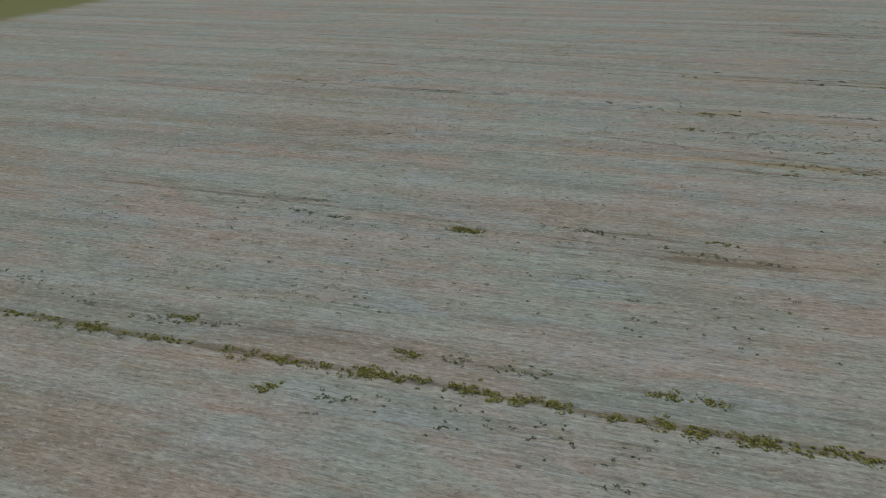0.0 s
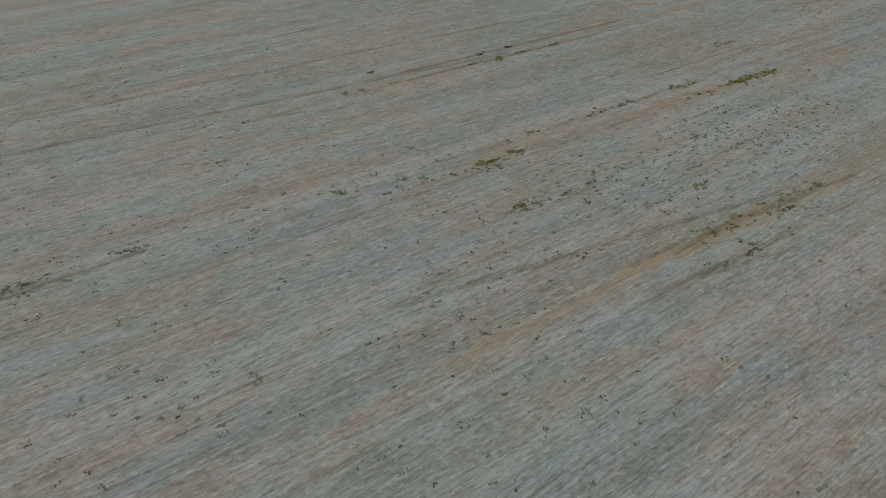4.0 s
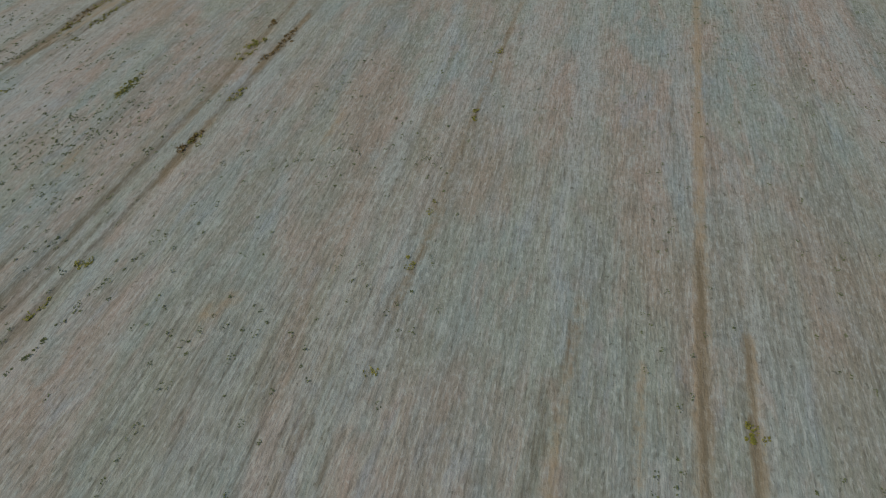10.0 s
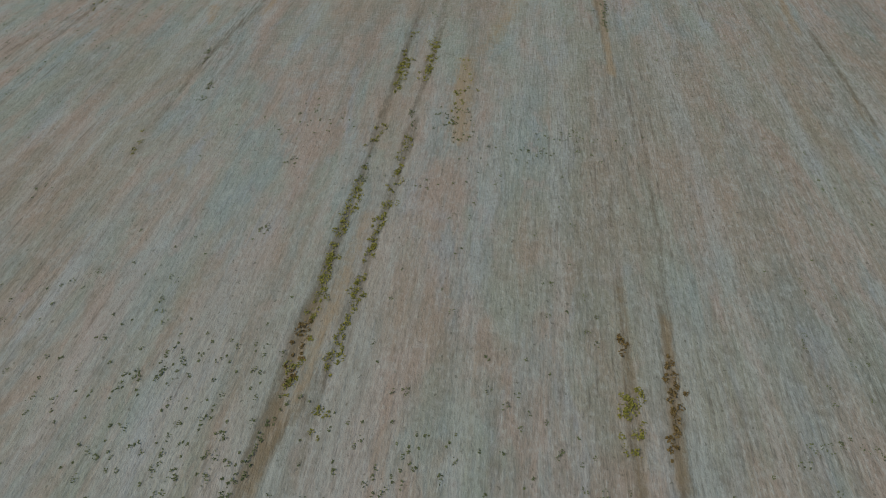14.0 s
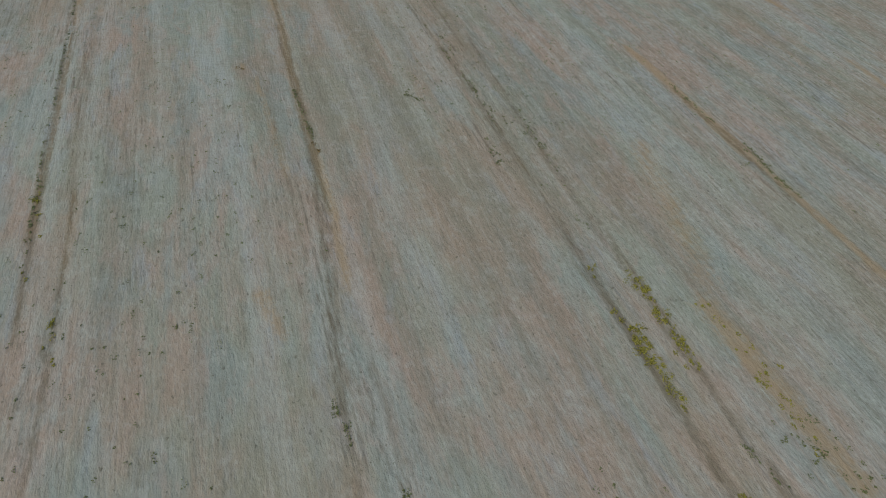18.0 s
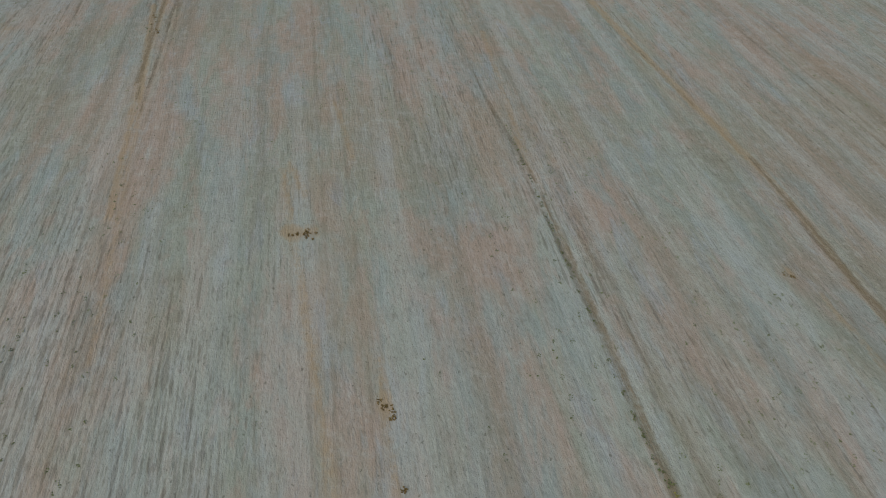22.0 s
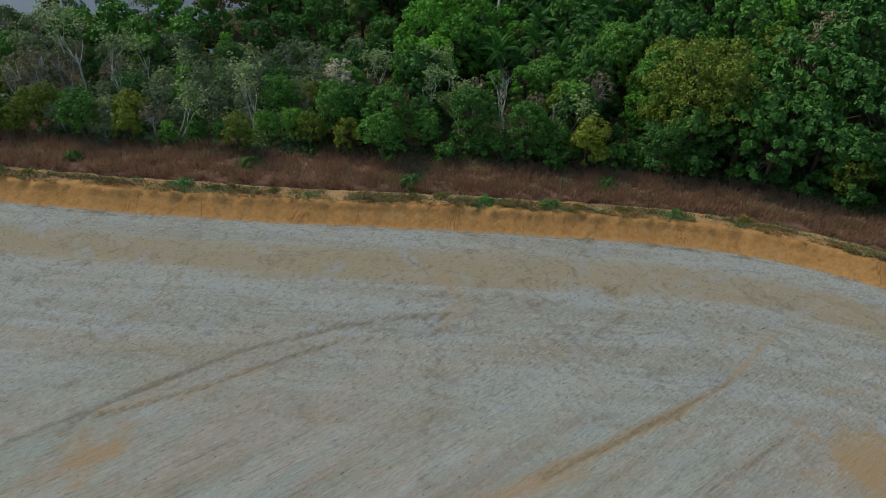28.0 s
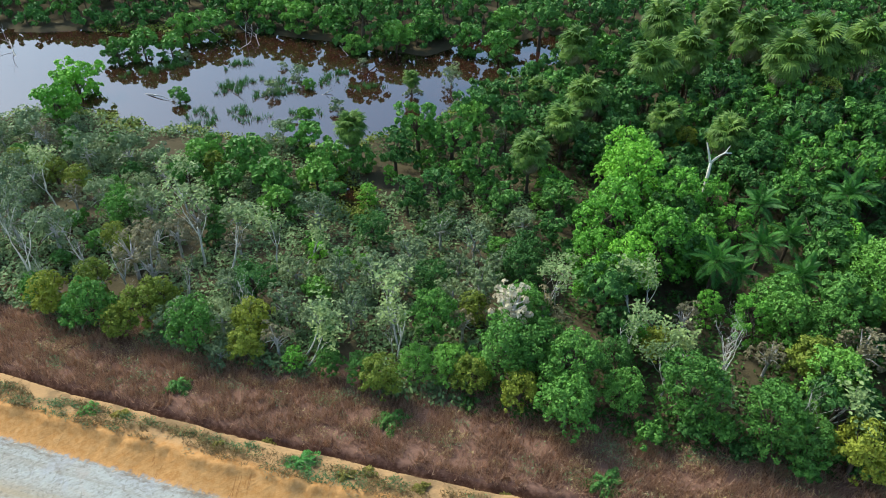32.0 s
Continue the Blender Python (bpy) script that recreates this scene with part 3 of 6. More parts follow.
streak("tan", 0.50, 0.40, (162.0, 242.5), (168.1, 238.6), (174.7, 232.6))
streak("rut", 0.30, 0.35, (140.7, 233.8), (158.2, 229.2))
streak("rut", 0.35, 0.50, (112.3, 269.7), (116.5, 269.7), (122.4, 269.4), (128.7, 269.2), (134.1, 267.8), (139.3, 266.3), (143.7, 264.0))
streak("rut", 0.35, 0.50, (116.1, 269.7), (119.1, 268.5), (124.6, 267.3), (129.5, 266.9), (135.1, 266.0), (142.1, 262.4))
streak("tan", 0.80, 0.40, (118.5, 269.0), (123.7, 267.3), (129.5, 266.9))
streak("tan", 1.20, 0.55, (116.7, 265.8), (118.6, 265.3))
streak("rut", 0.30, 0.35, (115.3, 265.7), (117.7, 273.7), (119.8, 279.3), (122.1, 281.8))
streak("rut", 0.30, 0.35, (133.3, 251.2), (137.6, 256.9), (142.3, 262.4), (144.0, 264.4))
streak("tan", 0.50, 0.45, (142.2, 262.5), (144.2, 264.7), (146.1, 263.4))
streak("tan", 0.50, 0.55, (137.6, 248.5), (143.6, 247.7), (147.6, 247.4))
streak("rut", 0.30, 0.45, (140.2, 248.2), (147.6, 247.4), (156.9, 246.7))
streak("tan", 0.50, 0.45, (147.6, 247.4), (156.9, 246.7), (163.5, 247.9))
streak("rut", 0.30, 0.35, (147.9, 241.5), (152.5, 241.5), (156.8, 241.4))
streak("tan", 1.80, 0.60, (158.3, 238.2), (158.6, 236.0))
streak("rut", 0.60, 0.30, (149.6, 257.0), (153.0, 255.5), (156.4, 256.3), (157.7, 258.8))
streak("tan", 0.50, 0.40, (156.5, 259.6), (158.0, 257.8), (155.9, 255.9))
streak("tan", 0.60, 0.35, (158.5, 251.1), (161.8, 248.3), (168.3, 247.0))
streak("rut", 0.30, 0.30, (123.8, 276.7), (126.1, 278.4), (128.9, 275.8), (129.5, 272.3))
streak("tan", 0.50, 0.30, (122.5, 276.8), (127.7, 279.0))
streak("rut", 0.30, 0.30, (135.2, 274.2), (137.9, 267.5))
streak("rut", 0.30, 0.30, (146.3, 262.1), (148.5, 258.4), (150.3, 256.5))
streak("rut", 0.32, 0.60, (-38.0, 24.4), (14.0, 23.9))
streak("rut", 0.25, 0.35, (-36.0, 26.4), (14.0, 25.9))
streak("rut", 0.30, 0.50, (-40.9, 42.3), (-24.3, 42.0), (-9.7, 41.1))
streak("rut", 0.30, 0.40, (-13.5, 40.6), (0.9, 40.3), (14.6, 40.1))
streak("rut", 0.35, 0.45, (-82.2, 73.7), (-51.4, 70.2), (-28.4, 67.8))
streak("rut", 0.35, 0.45, (-6.3, 62.8), (19.0, 58.3))
streak("rut", 0.40, 0.40, (-48.3, 99.3), (27.8, 94.4))
streak("rut", 0.40, 0.40, (2.7, 73.6), (22.6, 73.1))
streak("tan", 0.70, 0.70, (16.4, 58.1), (9.8, 57.9), (5.0, 58.2))
streak("rut", 0.40, 0.50, (15.6, 58.0), (8.5, 57.9))
streak("tan", 0.50, 0.42, (8.7, 74.0), (8.6, 71.2), (3.2, 71.4))
streak("tan", 0.50, 0.42, (17.5, 72.9), (6.3, 72.1), (1.2, 71.8))
streak("tan", 0.50, 0.42, (-4.3, 76.3), (-2.8, 75.3))
streak("rut", 0.35, 0.50, (11.1, 120.9), (24.7, 120.5))
streak("rut", 0.35, 0.50, (12.7, 124.0), (22.5, 124.1))
streak("rut", 0.30, 0.35, (1.7, 103.9), (31.8, 106.0))
streak("rut", 0.30, 0.40, (-2.8, 95.6), (10.3, 95.7), (31.7, 93.5))
streak("tan", 0.50, 0.35, (6.5, 94.2), (16.8, 94.2), (31.7, 93.5))
streak("tan", 0.80, 0.45, (36.0, 133.3), (37.5, 132.7))
streak("tan", 0.70, 0.35, (35.2, 123.4), (38.2, 123.6))
streak("tan", 0.80, 0.45, (93.0, 152.7), (89.5, 152.0))
streak("tan", 0.70, 0.40, (26.6, 110.2), (28.6, 109.2))
streak("tan", 0.50, 0.60, (164.4, 229.0), (147.7, 232.5), (135.1, 233.9))
streak("rut", 0.30, 0.50, (147.7, 232.5), (141.1, 233.2), (135.1, 233.9))
streak("tan", 0.50, 0.60, (167.6, 227.3), (153.4, 229.5), (138.8, 231.1))
streak("rut", 0.25, 0.40, (157.7, 228.8), (148.9, 229.9), (142.9, 230.8))
streak("tan", 0.60, 0.70, (152.7, 247.0), (145.8, 247.8), (139.6, 248.2), (132.3, 249.7))
streak("rut", 0.30, 0.50, (152.7, 247.0), (145.8, 247.8), (139.6, 248.2))
streak("tan", 1.10, 0.50, (134.6, 249.2), (131.6, 250.8))
streak("tan", 0.50, 0.42, (140.7, 230.4), (137.1, 231.2))
streak("tan", 0.50, 0.55, (187.0, 222.1), (186.1, 217.8), (183.4, 215.9), (178.8, 217.8))
streak("rut", 0.30, 0.45, (186.8, 220.2), (183.9, 216.5), (178.6, 218.4), (178.8, 220.1))
streak("rut", 0.30, 0.40, (172.6, 242.0), (175.5, 235.7), (175.3, 230.3), (173.8, 228.3))
streak("tan", 0.80, 0.50, (171.7, 249.0), (175.6, 243.1), (181.3, 236.0))
streak("tan", 1.20, 0.45, (180.7, 230.9), (180.4, 224.9), (182.2, 220.4))
streak("tan", 0.60, 0.55, (194.9, 210.8), (205.2, 202.1), (211.5, 194.8))
streak("rut", 0.30, 0.40, (186.7, 217.8), (192.5, 211.4), (202.9, 204.2), (209.6, 195.1))
streak("rut", 0.30, 0.40, (191.8, 211.4), (183.8, 211.9))
streak("rut", 0.30, 0.35, (194.1, 208.3), (186.0, 203.6))
streak("rut", 0.45, 0.40, (150.7, 257.1), (153.2, 255.2), (156.2, 256.4), (157.1, 259.6))
streak("tan", 0.50, 0.40, (156.8, 260.6), (156.9, 257.1))
streak("tan", 1.60, 0.35, (167.6, 225.5), (171.1, 219.3), (166.6, 213.2))
streak("tan", 1.00, 0.40, (162.4, 222.7), (167.0, 217.9))
streak("rut", 0.30, 0.35, (147.5, 266.3), (150.2, 261.9), (151.2, 255.5))
streak("rut", 0.30, 0.30, (140.4, 258.8), (144.5, 257.2), (147.6, 255.5))
streak("rut", 0.28, 0.50, (149.9, 220.3), (166.7, 218.9))
streak("rut", 0.28, 0.50, (146.8, 213.4), (156.6, 212.9))
streak("rut", 0.28, 0.50, (166.3, 220.3), (149.5, 221.9))
streak("rut", 0.28, 0.50, (179.3, 207.7), (168.2, 207.2))
streak("rut", 0.28, 0.50, (184.0, 211.4), (166.3, 214.1))
streak("rut", 0.28, 0.50, (142.3, 214.2), (148.7, 213.5))
streak("rut", 0.28, 0.50, (192.2, 194.4), (166.2, 197.5))
streak("rut", 0.28, 0.50, (140.8, 225.3), (148.9, 224.1))
streak("rut", 0.28, 0.65, (8.0, 88.8), (36.0, 88.0))
streak("rut", 0.28, 0.60, (10.0, 87.0), (31.0, 86.3))
streak("rut", 0.35, 0.60, (-30.2, 74.8), (-22.5, 74.4), (-14.0, 74.7))
streak("rut", 0.30, 0.50, (-27.7, 58.7), (-25.5, 58.6))
streak("rut", 0.35, 0.55, (6.1, 58.5), (12.2, 58.1), (23.9, 57.1))
streak("rut", 0.30, 0.50, (4.8, 56.6), (14.0, 54.5))
streak("rut", 0.35, 0.60, (-1.7, 42.0), (2.3, 42.0))
streak("rut", 0.30, 0.55, (107.6, 117.9), (98.6, 118.0), (92.0, 118.1))
streak("rut", 0.28, 0.50, (128.8, 147.8), (116.4, 147.7), (102.2, 148.1), (83.0, 149.9))
streak("rut", 0.30, 0.45, (1.5, 91.3), (4.7, 91.1))
streak("rut", 0.30, 0.45, (-2.3, 87.1), (3.6, 85.0))
streak("rut", 0.30, 0.50, (19.0, 119.7), (32.6, 118.3))
streak("rut", 0.30, 0.45, (20.6, 121.8), (29.9, 121.3))


def stubble():
    gx, gy = np.meshgrid(FX, FY, indexing="ij")
    u, v = ALONG.x * gx + ALONG.y * gy, OUT.x * gx + OUT.y * gy
    off = v - sum(np.interp(u + d, BU, BV) for d in (-4, -2, 0, 2, 4)) / 5
    rng = np.random.default_rng(3)
    z = 0.045 - 0.035 * np.minimum(1, WORN["rut"] * 1.3) + rng.normal(0, 0.006, gx.shape)
    z = np.where(off > -5.0, 0.045 - 0.04 * np.clip((off + 5.0) / 1.5, 0, 1), z)
    keep = off < -2.4
    n = len(FY)
    a = (np.arange(len(FX) - 1)[:, None] * n + np.arange(n - 1)[None, :])
    ok = keep[:-1, :-1] & keep[1:, :-1] & keep[:-1, 1:] & keep[1:, 1:]
    a = a[ok]
    quads = np.stack([a, a + n, a + n + 1, a + 1], 1)
    used = np.unique(quads)
    index = np.zeros(gx.size, int)
    index[used] = np.arange(len(used))
    quads = index[quads].astype(np.int32)
    me = bpy.data.meshes.new("stubble_field")
    me.vertices.add(len(used))
    me.vertices.foreach_set("co", np.stack([gx.ravel()[used], gy.ravel()[used], z.ravel()[used]], 1).astype(np.float32).ravel())
    me.loops.add(quads.size)
    me.loops.foreach_set("vertex_index", quads.ravel())
    me.polygons.add(len(quads))
    me.polygons.foreach_set("loop_start", np.arange(0, quads.size, 4, dtype=np.int32))
    me.update(calc_edges=True)
    for name, grid in (("off", off), ("along", u), ("rut", WORN["rut"]), ("tan", WORN["tan"])):
        me.attributes.new(name, "FLOAT", "POINT").data.foreach_set("value", grid.ravel()[used].astype(np.float32))
    me.shade_smooth()
    me.materials.append(EARTH)
    tagged(new("stubble_field", me), "pale flattened stubble with worn wheel tracks", "field", kind="structure")


stubble()


def lake():
    k = Net("dark_swamp_water")
    p = k.position()
    k.bump(k.noise(p, 1.2, 3, 0.5), 0.03, 0.05)
    m = k.done((0.035, 0.014, 0.009), 0.02, 0.5)
    k.b.inputs["IOR"].default_value = 2.4
    k.b.inputs["Specular Tint"].default_value = (0.86, 0.93, 1.0, 1)
    bm = bmesh.new()
    for x, y in ((60, 330), (215, 315), (215, 400), (60, 450)):
        bm.verts.new((x, y, -2.45))
    bm.faces.new(bm.verts)
    me = bpy.data.meshes.new("water")
    bm.to_mesh(me)
    me.materials.append(m)
    tagged(new("water", me), "still dark swamp water mirroring the pale sky", "water", kind="structure")


lake()

# ---- plants ----
def leaf_material(name, a, b, through=0.14):
    k = Net(name)
    g = k.n.new("ShaderNodeNewGeometry")
    o = k.n.new("ShaderNodeObjectInfo")
    r = k.math("ADD", k.math("MULTIPLY", g.outputs["Random Per Island"], 0.7), k.math("MULTIPLY", o.outputs["Random"], 0.3))
    c = k.mix(r, a, b)
    patch = k.noise(g.outputs["Position"], 0.7, 3, 0.6)
    c = k.mix(k.math("MULTIPLY", k.step(patch, 0.45, 0.7), 0.35), c, tuple(0.5 * (u + v) * 1.25 for u, v in zip(a, b)))
    warm = tuple(min(1.0, v) for v in (b[0] * 1.22, b[1] * 1.1, b[2] * 0.85))
    lone = k.math("FRACT", k.math("MULTIPLY", o.outputs["Random"], 7.31))
    c = k.mix(k.math("MULTIPLY", k.step(lone, 0.55, 0.95), 0.4), c, warm)
    c = k.mix(k.math("MULTIPLY", k.step(lone, 0.35, 0.05), 0.35), c, a)
    k.done(c, 0.55, 0.25)
    t = k.n.new("ShaderNodeBsdfTranslucent")
    k.put(t.inputs["Color"], c)
    s = k.n.new("ShaderNodeMixShader")
    s.inputs[0].default_value = through
    k.l.new(k.b.outputs[0], s.inputs[1])
    k.l.new(t.outputs[0], s.inputs[2])
    k.l.new(s.outputs[0], k.n["Material Output"].inputs["Surface"])
    return k.m


def bark_material(name, a, b):
    k = Net(name)
    p = k.coords()
    n = k.noise(k.scaled(p, (4, 4, 0.8)), 2.0, 4, 0.7)
    c = k.mix(k.step(n, 0.35, 0.7), a, b)
    k.bump(n, 0.5, 0.03)
    return k.done(c, 0.85, 0.2)


LEAF = {
    "dark": leaf_material("dark_green_leaves", (0.024, 0.078, 0.017), (0.132, 0.316, 0.068)),
    "green": leaf_material("green_leaves", (0.038, 0.125, 0.019), (0.201, 0.443, 0.078)),
    "bright": leaf_material("bright_green_leaves", (0.060, 0.200, 0.019), (0.270, 0.609, 0.076)),
    "olive": leaf_material("olive_leaves", (0.115, 0.175, 0.022), (0.31, 0.36, 0.05)),
    "grey": leaf_material("grey_green_leaves", (0.108, 0.162, 0.071), (0.292, 0.378, 0.188)),
    "silver": leaf_material("silvery_leaves", (0.14, 0.22, 0.075), (0.30, 0.40, 0.15)),
    "dry": leaf_material("dry_brown_leaves", (0.17, 0.15, 0.08), (0.31, 0.28, 0.17)),
    "blossom": leaf_material("pale_pink_blossom", (0.46, 0.38, 0.29), (0.60, 0.57, 0.47)),
    "palm": leaf_material("palm_leaves", (0.05, 0.115, 0.018), (0.18, 0.30, 0.05)),
    "scrub": leaf_material("low_scrub_leaves", (0.083, 0.143, 0.050), (0.242, 0.352, 0.138)),
    # herb green with the shade between the crowns put into its colour
    "shade": leaf_material("shaded_floor_herb_leaves", (0.018, 0.055, 0.01), (0.07, 0.165, 0.03)),
    "husk": leaf_material("withered_palm_leaves", (0.22, 0.18, 0.11), (0.40, 0.34, 0.22)),
    "feather": leaf_material("dark_palm_leaves", (0.018, 0.085, 0.014), (0.091, 0.260, 0.046)),
    "weed": leaf_material("field_weed_leaves", (0.15, 0.145, 0.03), (0.33, 0.285, 0.06)),
    "dull": leaf_material("dull_weed_leaves", (0.07, 0.095, 0.045), (0.17, 0.185, 0.09)),
    "verge": leaf_material("verge_herb_leaves", (0.06, 0.22, 0.04), (0.14, 0.38, 0.08)),
    "brown": leaf_material("brown_verge_grass", (0.15, 0.095, 0.037), (0.31, 0.21, 0.085), 0.2),
    "red": leaf_material("red_brown_dry_grass", (0.291, 0.159, 0.099), (0.582, 0.392, 0.252), 0.25),
    "straw": leaf_material("straw_grass", (0.30, 0.22, 0.10), (0.48, 0.38, 0.2), 0.2),
}
BARK = {
    "brown": bark_material("brown_bark", (0.07, 0.05, 0.035), (0.14, 0.105, 0.075)),
    "white": bark_material("whitish_bark", (0.52, 0.49, 0.43), (0.76, 0.73, 0.66)),
    "grey": bark_material("grey_dead_wood", (0.36, 0.345, 0.32), (0.56, 0.54, 0.51)),
}


def mesh_of(name, co, faces, mat, smooth=False):
    me = bpy.data.meshes.new(name)
    me.from_pydata([tuple(c) for c in co], [], [tuple(f) for f in faces])
    me.materials.append(mat)
    if smooth:
        me.shade_smooth()
    return me


def put_part(name, me, parent, label=""):
    ob = new(name, me)
    ob.parent = parent
    return tagged(ob, label)


def leaf_quads(pts, normals, size, rng, long=1.7):
    """Folded leaf shapes, two triangles each, at points, facing roughly along the normals."""
    n = len(pts)
    nn = normals + rng.normal(0, 0.42, (n, 3))
    nn /= np.linalg.norm(nn, axis=1, keepdims=True) + 1e-9
    t = np.cross(nn, rng.normal(0, 1, (n, 3)))
    t /= np.linalg.norm(t, axis=1, keepdims=True) + 1e-9
    b = np.cross(nn, t)
    s = (size * rng.uniform(0.6, 1.35, n))[:, None]
    co = np.stack([pts - t * s * long / 2, pts + b * s * 0.5 + nn * s * 0.16, pts + t * s * long / 2, pts - b * s * 0.5 + nn * s * 0.16], 1).reshape(-1, 3)
    i = np.arange(n)[:, None] * 4
    faces = np.concatenate([i + (0, 1, 2), i + (0, 2, 3)], 0)
    return co, faces


def crown_points(rng, n, lobes, low=0.25, tuft=0.13):
    """Points over the skins of several lobes: rows of (centre, radii)."""
    weights = np.array([l[3] * l[4] for l in lobes])
    per = 26
    m = max(8, n // per)
    pick = rng.choice(len(lobes), m, p=weights / weights.sum())
    d = rng.normal(0, 1, (m, 3))
    d[:, 2] = np.where(d[:, 2] < -low * 3, -d[:, 2] * 0.6, d[:, 2])
    d /= np.linalg.norm(d, axis=1, keepdims=True)
    c = np.array([l[:3] for l in lobes])[pick]
    rad = np.array([(l[3], l[3], l[4]) for l in lobes])[pick]
    heart = c + d * rad * (1 - np.abs(rng.normal(0, 0.13, (m, 1))))
    # each tuft is a small dome of leaves at a twig's end, with dark gaps round it
    size = (tuft * 1.35 + 0.15 * rad[:, 0]) * rng.uniform(0.65, 1.35, m)
    which = np.repeat(np.arange(m), per)
    e = rng.normal(0, 1, (len(which), 3)) + 0.75 * d[which] + (0, 0, 0.65)
    e /= np.linalg.norm(e, axis=1, keepdims=True)
    pts = heart[which] + e * size[which, None] * rng.uniform(0.72, 1.05, (len(which), 1)) * (1, 1, 0.8)
    return pts, e


def tube(co, faces, path, radii, sides=6):
    """Adds a tapered tube along a path to co and faces."""
    base = len(co)
    for i, (p, r) in enumerate(zip(path, radii)):
        p = Vector(p)
        a = (Vector(path[min(i + 1, len(path) - 1)]) - Vector(path[max(i - 1, 0)])).normalized()
        s = a.orthogonal().normalized()
        t = a.cross(s)
        for k in range(sides):
            g = 2 * math.pi * k / sides
            co.append(p + (s * math.cos(g) + t * math.sin(g)) * r)
    for i in range(len(path) - 1):
        for k in range(sides):
            a, b = base + i * sides + k, base + i * sides + (k + 1) % sides
            faces.append((a, b, b + sides, a + sides))
    tip = base + (len(path) - 1) * sides
    faces.append(tuple(range(tip, tip + sides)))


def branch(co, faces, rng, start, way, length, radius, depth, tips, spread=0.7, up=0.25):
    path, radii, p, d = [start], [radius], Vector(start), Vector(way).normalized()
    steps = 4 if depth > 1 else 3
    for i in range(steps):
        d = (d + Vector(rng.normal(0, 0.13, 3)) + Vector((0, 0, up * 0.12))).normalized()
        p = p + d * length / steps
        path.append(p.copy())
        radii.append(radius * (1 - 0.5 * (i + 1) / steps))
    tube(co, faces, path, radii, 6 if radius > 0.05 else 4 if radius > 0.02 else 3)
    if depth <= 0:
        tips.append((p.copy(), d.copy()))
        return
    for i in range(rng.integers(2, 4) if depth < 3 else 3):
        j = rng.integers(2, steps + 1)
        side = Vector(rng.normal(0, 1, 3))
        nd = (d + side.normalized() * spread + Vector((0, 0, up))).normalized()
        branch(co, faces, rng, path[j], nd, length * rng.uniform(0.5, 0.75), radii[j] * 0.62, depth - 1, tips, spread, up)


def leafy_tree(name, seed, leaf, tall, wide, n=2200, size=0.25, bark="brown", label="", lobes=16, clear=0.06):
    """trunk, crown: a broadleaf tree with its crown in lobes."""
    rng = np.random.default_rng(seed)
    root = new(name)
    co, faces = [], []
    base_h = tall * clear
    ls = [(0, 0, tall * 0.66, wide * 0.62, tall * 0.27)]
    for i in range(lobes):
        a, q = 2.4 * i + rng.uniform(-0.4, 0.4), rng.uniform(0.5, 1.0)
        h = rng.uniform(base_h + (0.14 if clear else 0.04) * tall, tall * 0.86)
        lim = wide * math.sqrt(max(0.3, 1 - ((h - tall * 0.42) / (tall * 0.6)) ** 2))
        rr = wide * rng.uniform(0.2, 0.4)
        ls.append((math.cos(a) * lim * q * 0.75, math.sin(a) * lim * q * 0.75, h, rr, rr * rng.uniform(0.65, 0.9)))
    r0 = 0.03 * tall
    bend = Vector(rng.normal(0, 0.03 * tall, 3))
    top = Vector((bend.x, bend.y, tall * 0.62))
    tube(co, faces, [(0, 0, -0.3), (bend.x * 0.3, bend.y * 0.3, tall * 0.25), top * 0.7, top], [r0 * 1.3, r0, r0 * 0.75, r0 * 0.4], 7)
    for l in ls[1:]:
        a = top * rng.uniform(0.45, 0.95)
        tube(co, faces, [a, (a + Vector(l[:3])) / 2 + Vector((0, 0, 0.15)), Vector(l[:3])], [r0 * 0.45, r0 * 0.3, r0 * 0.12], 5)
    put_part("trunk", mesh_of("trunk", co, faces, BARK[bark], True), root)
    pts, d = crown_points(rng, n, ls)
    c2, f2 = leaf_quads(pts, d, size, rng)
    put_part("crown", mesh_of("crown", c2, f2, LEAF[leaf]), root)
    return tagged(root, label, "tree", "trees of the wood")


def bare_tree(name, seed, tall, bark, label, depth=4, leaf="", size=0.3, per=0, lean=0.1, spread=0.75, thick=0.026):
    """trunk (with its limbs), and a thin crown at the twigs where it has leaves."""
    rng = np.random.default_rng(seed)
    root = new(name)
    co, faces, tips = [], [], []
    branch(co, faces, rng, (0, 0, -0.2), (rng.normal(0, lean), rng.normal(0, lean), 1), tall * 0.5, thick * tall, depth, tips, spread, 0.35)
    put_part("trunk", mesh_of("trunk", co, faces, BARK[bark], True), root)
    if per:
        pts = np.array([np.array(p) + rng.normal(0, 0.28, 3) for p, _ in tips for _ in range(per)])
        nn = np.tile((0.0, 0.0, 1.0), (len(pts), 1))
        c2, f2 = leaf_quads(pts, nn, size, rng)
        put_part("crown", mesh_of("crown", c2, f2, LEAF[leaf]), root)
    return tagged(root, label, "tree", "trees of the wood")


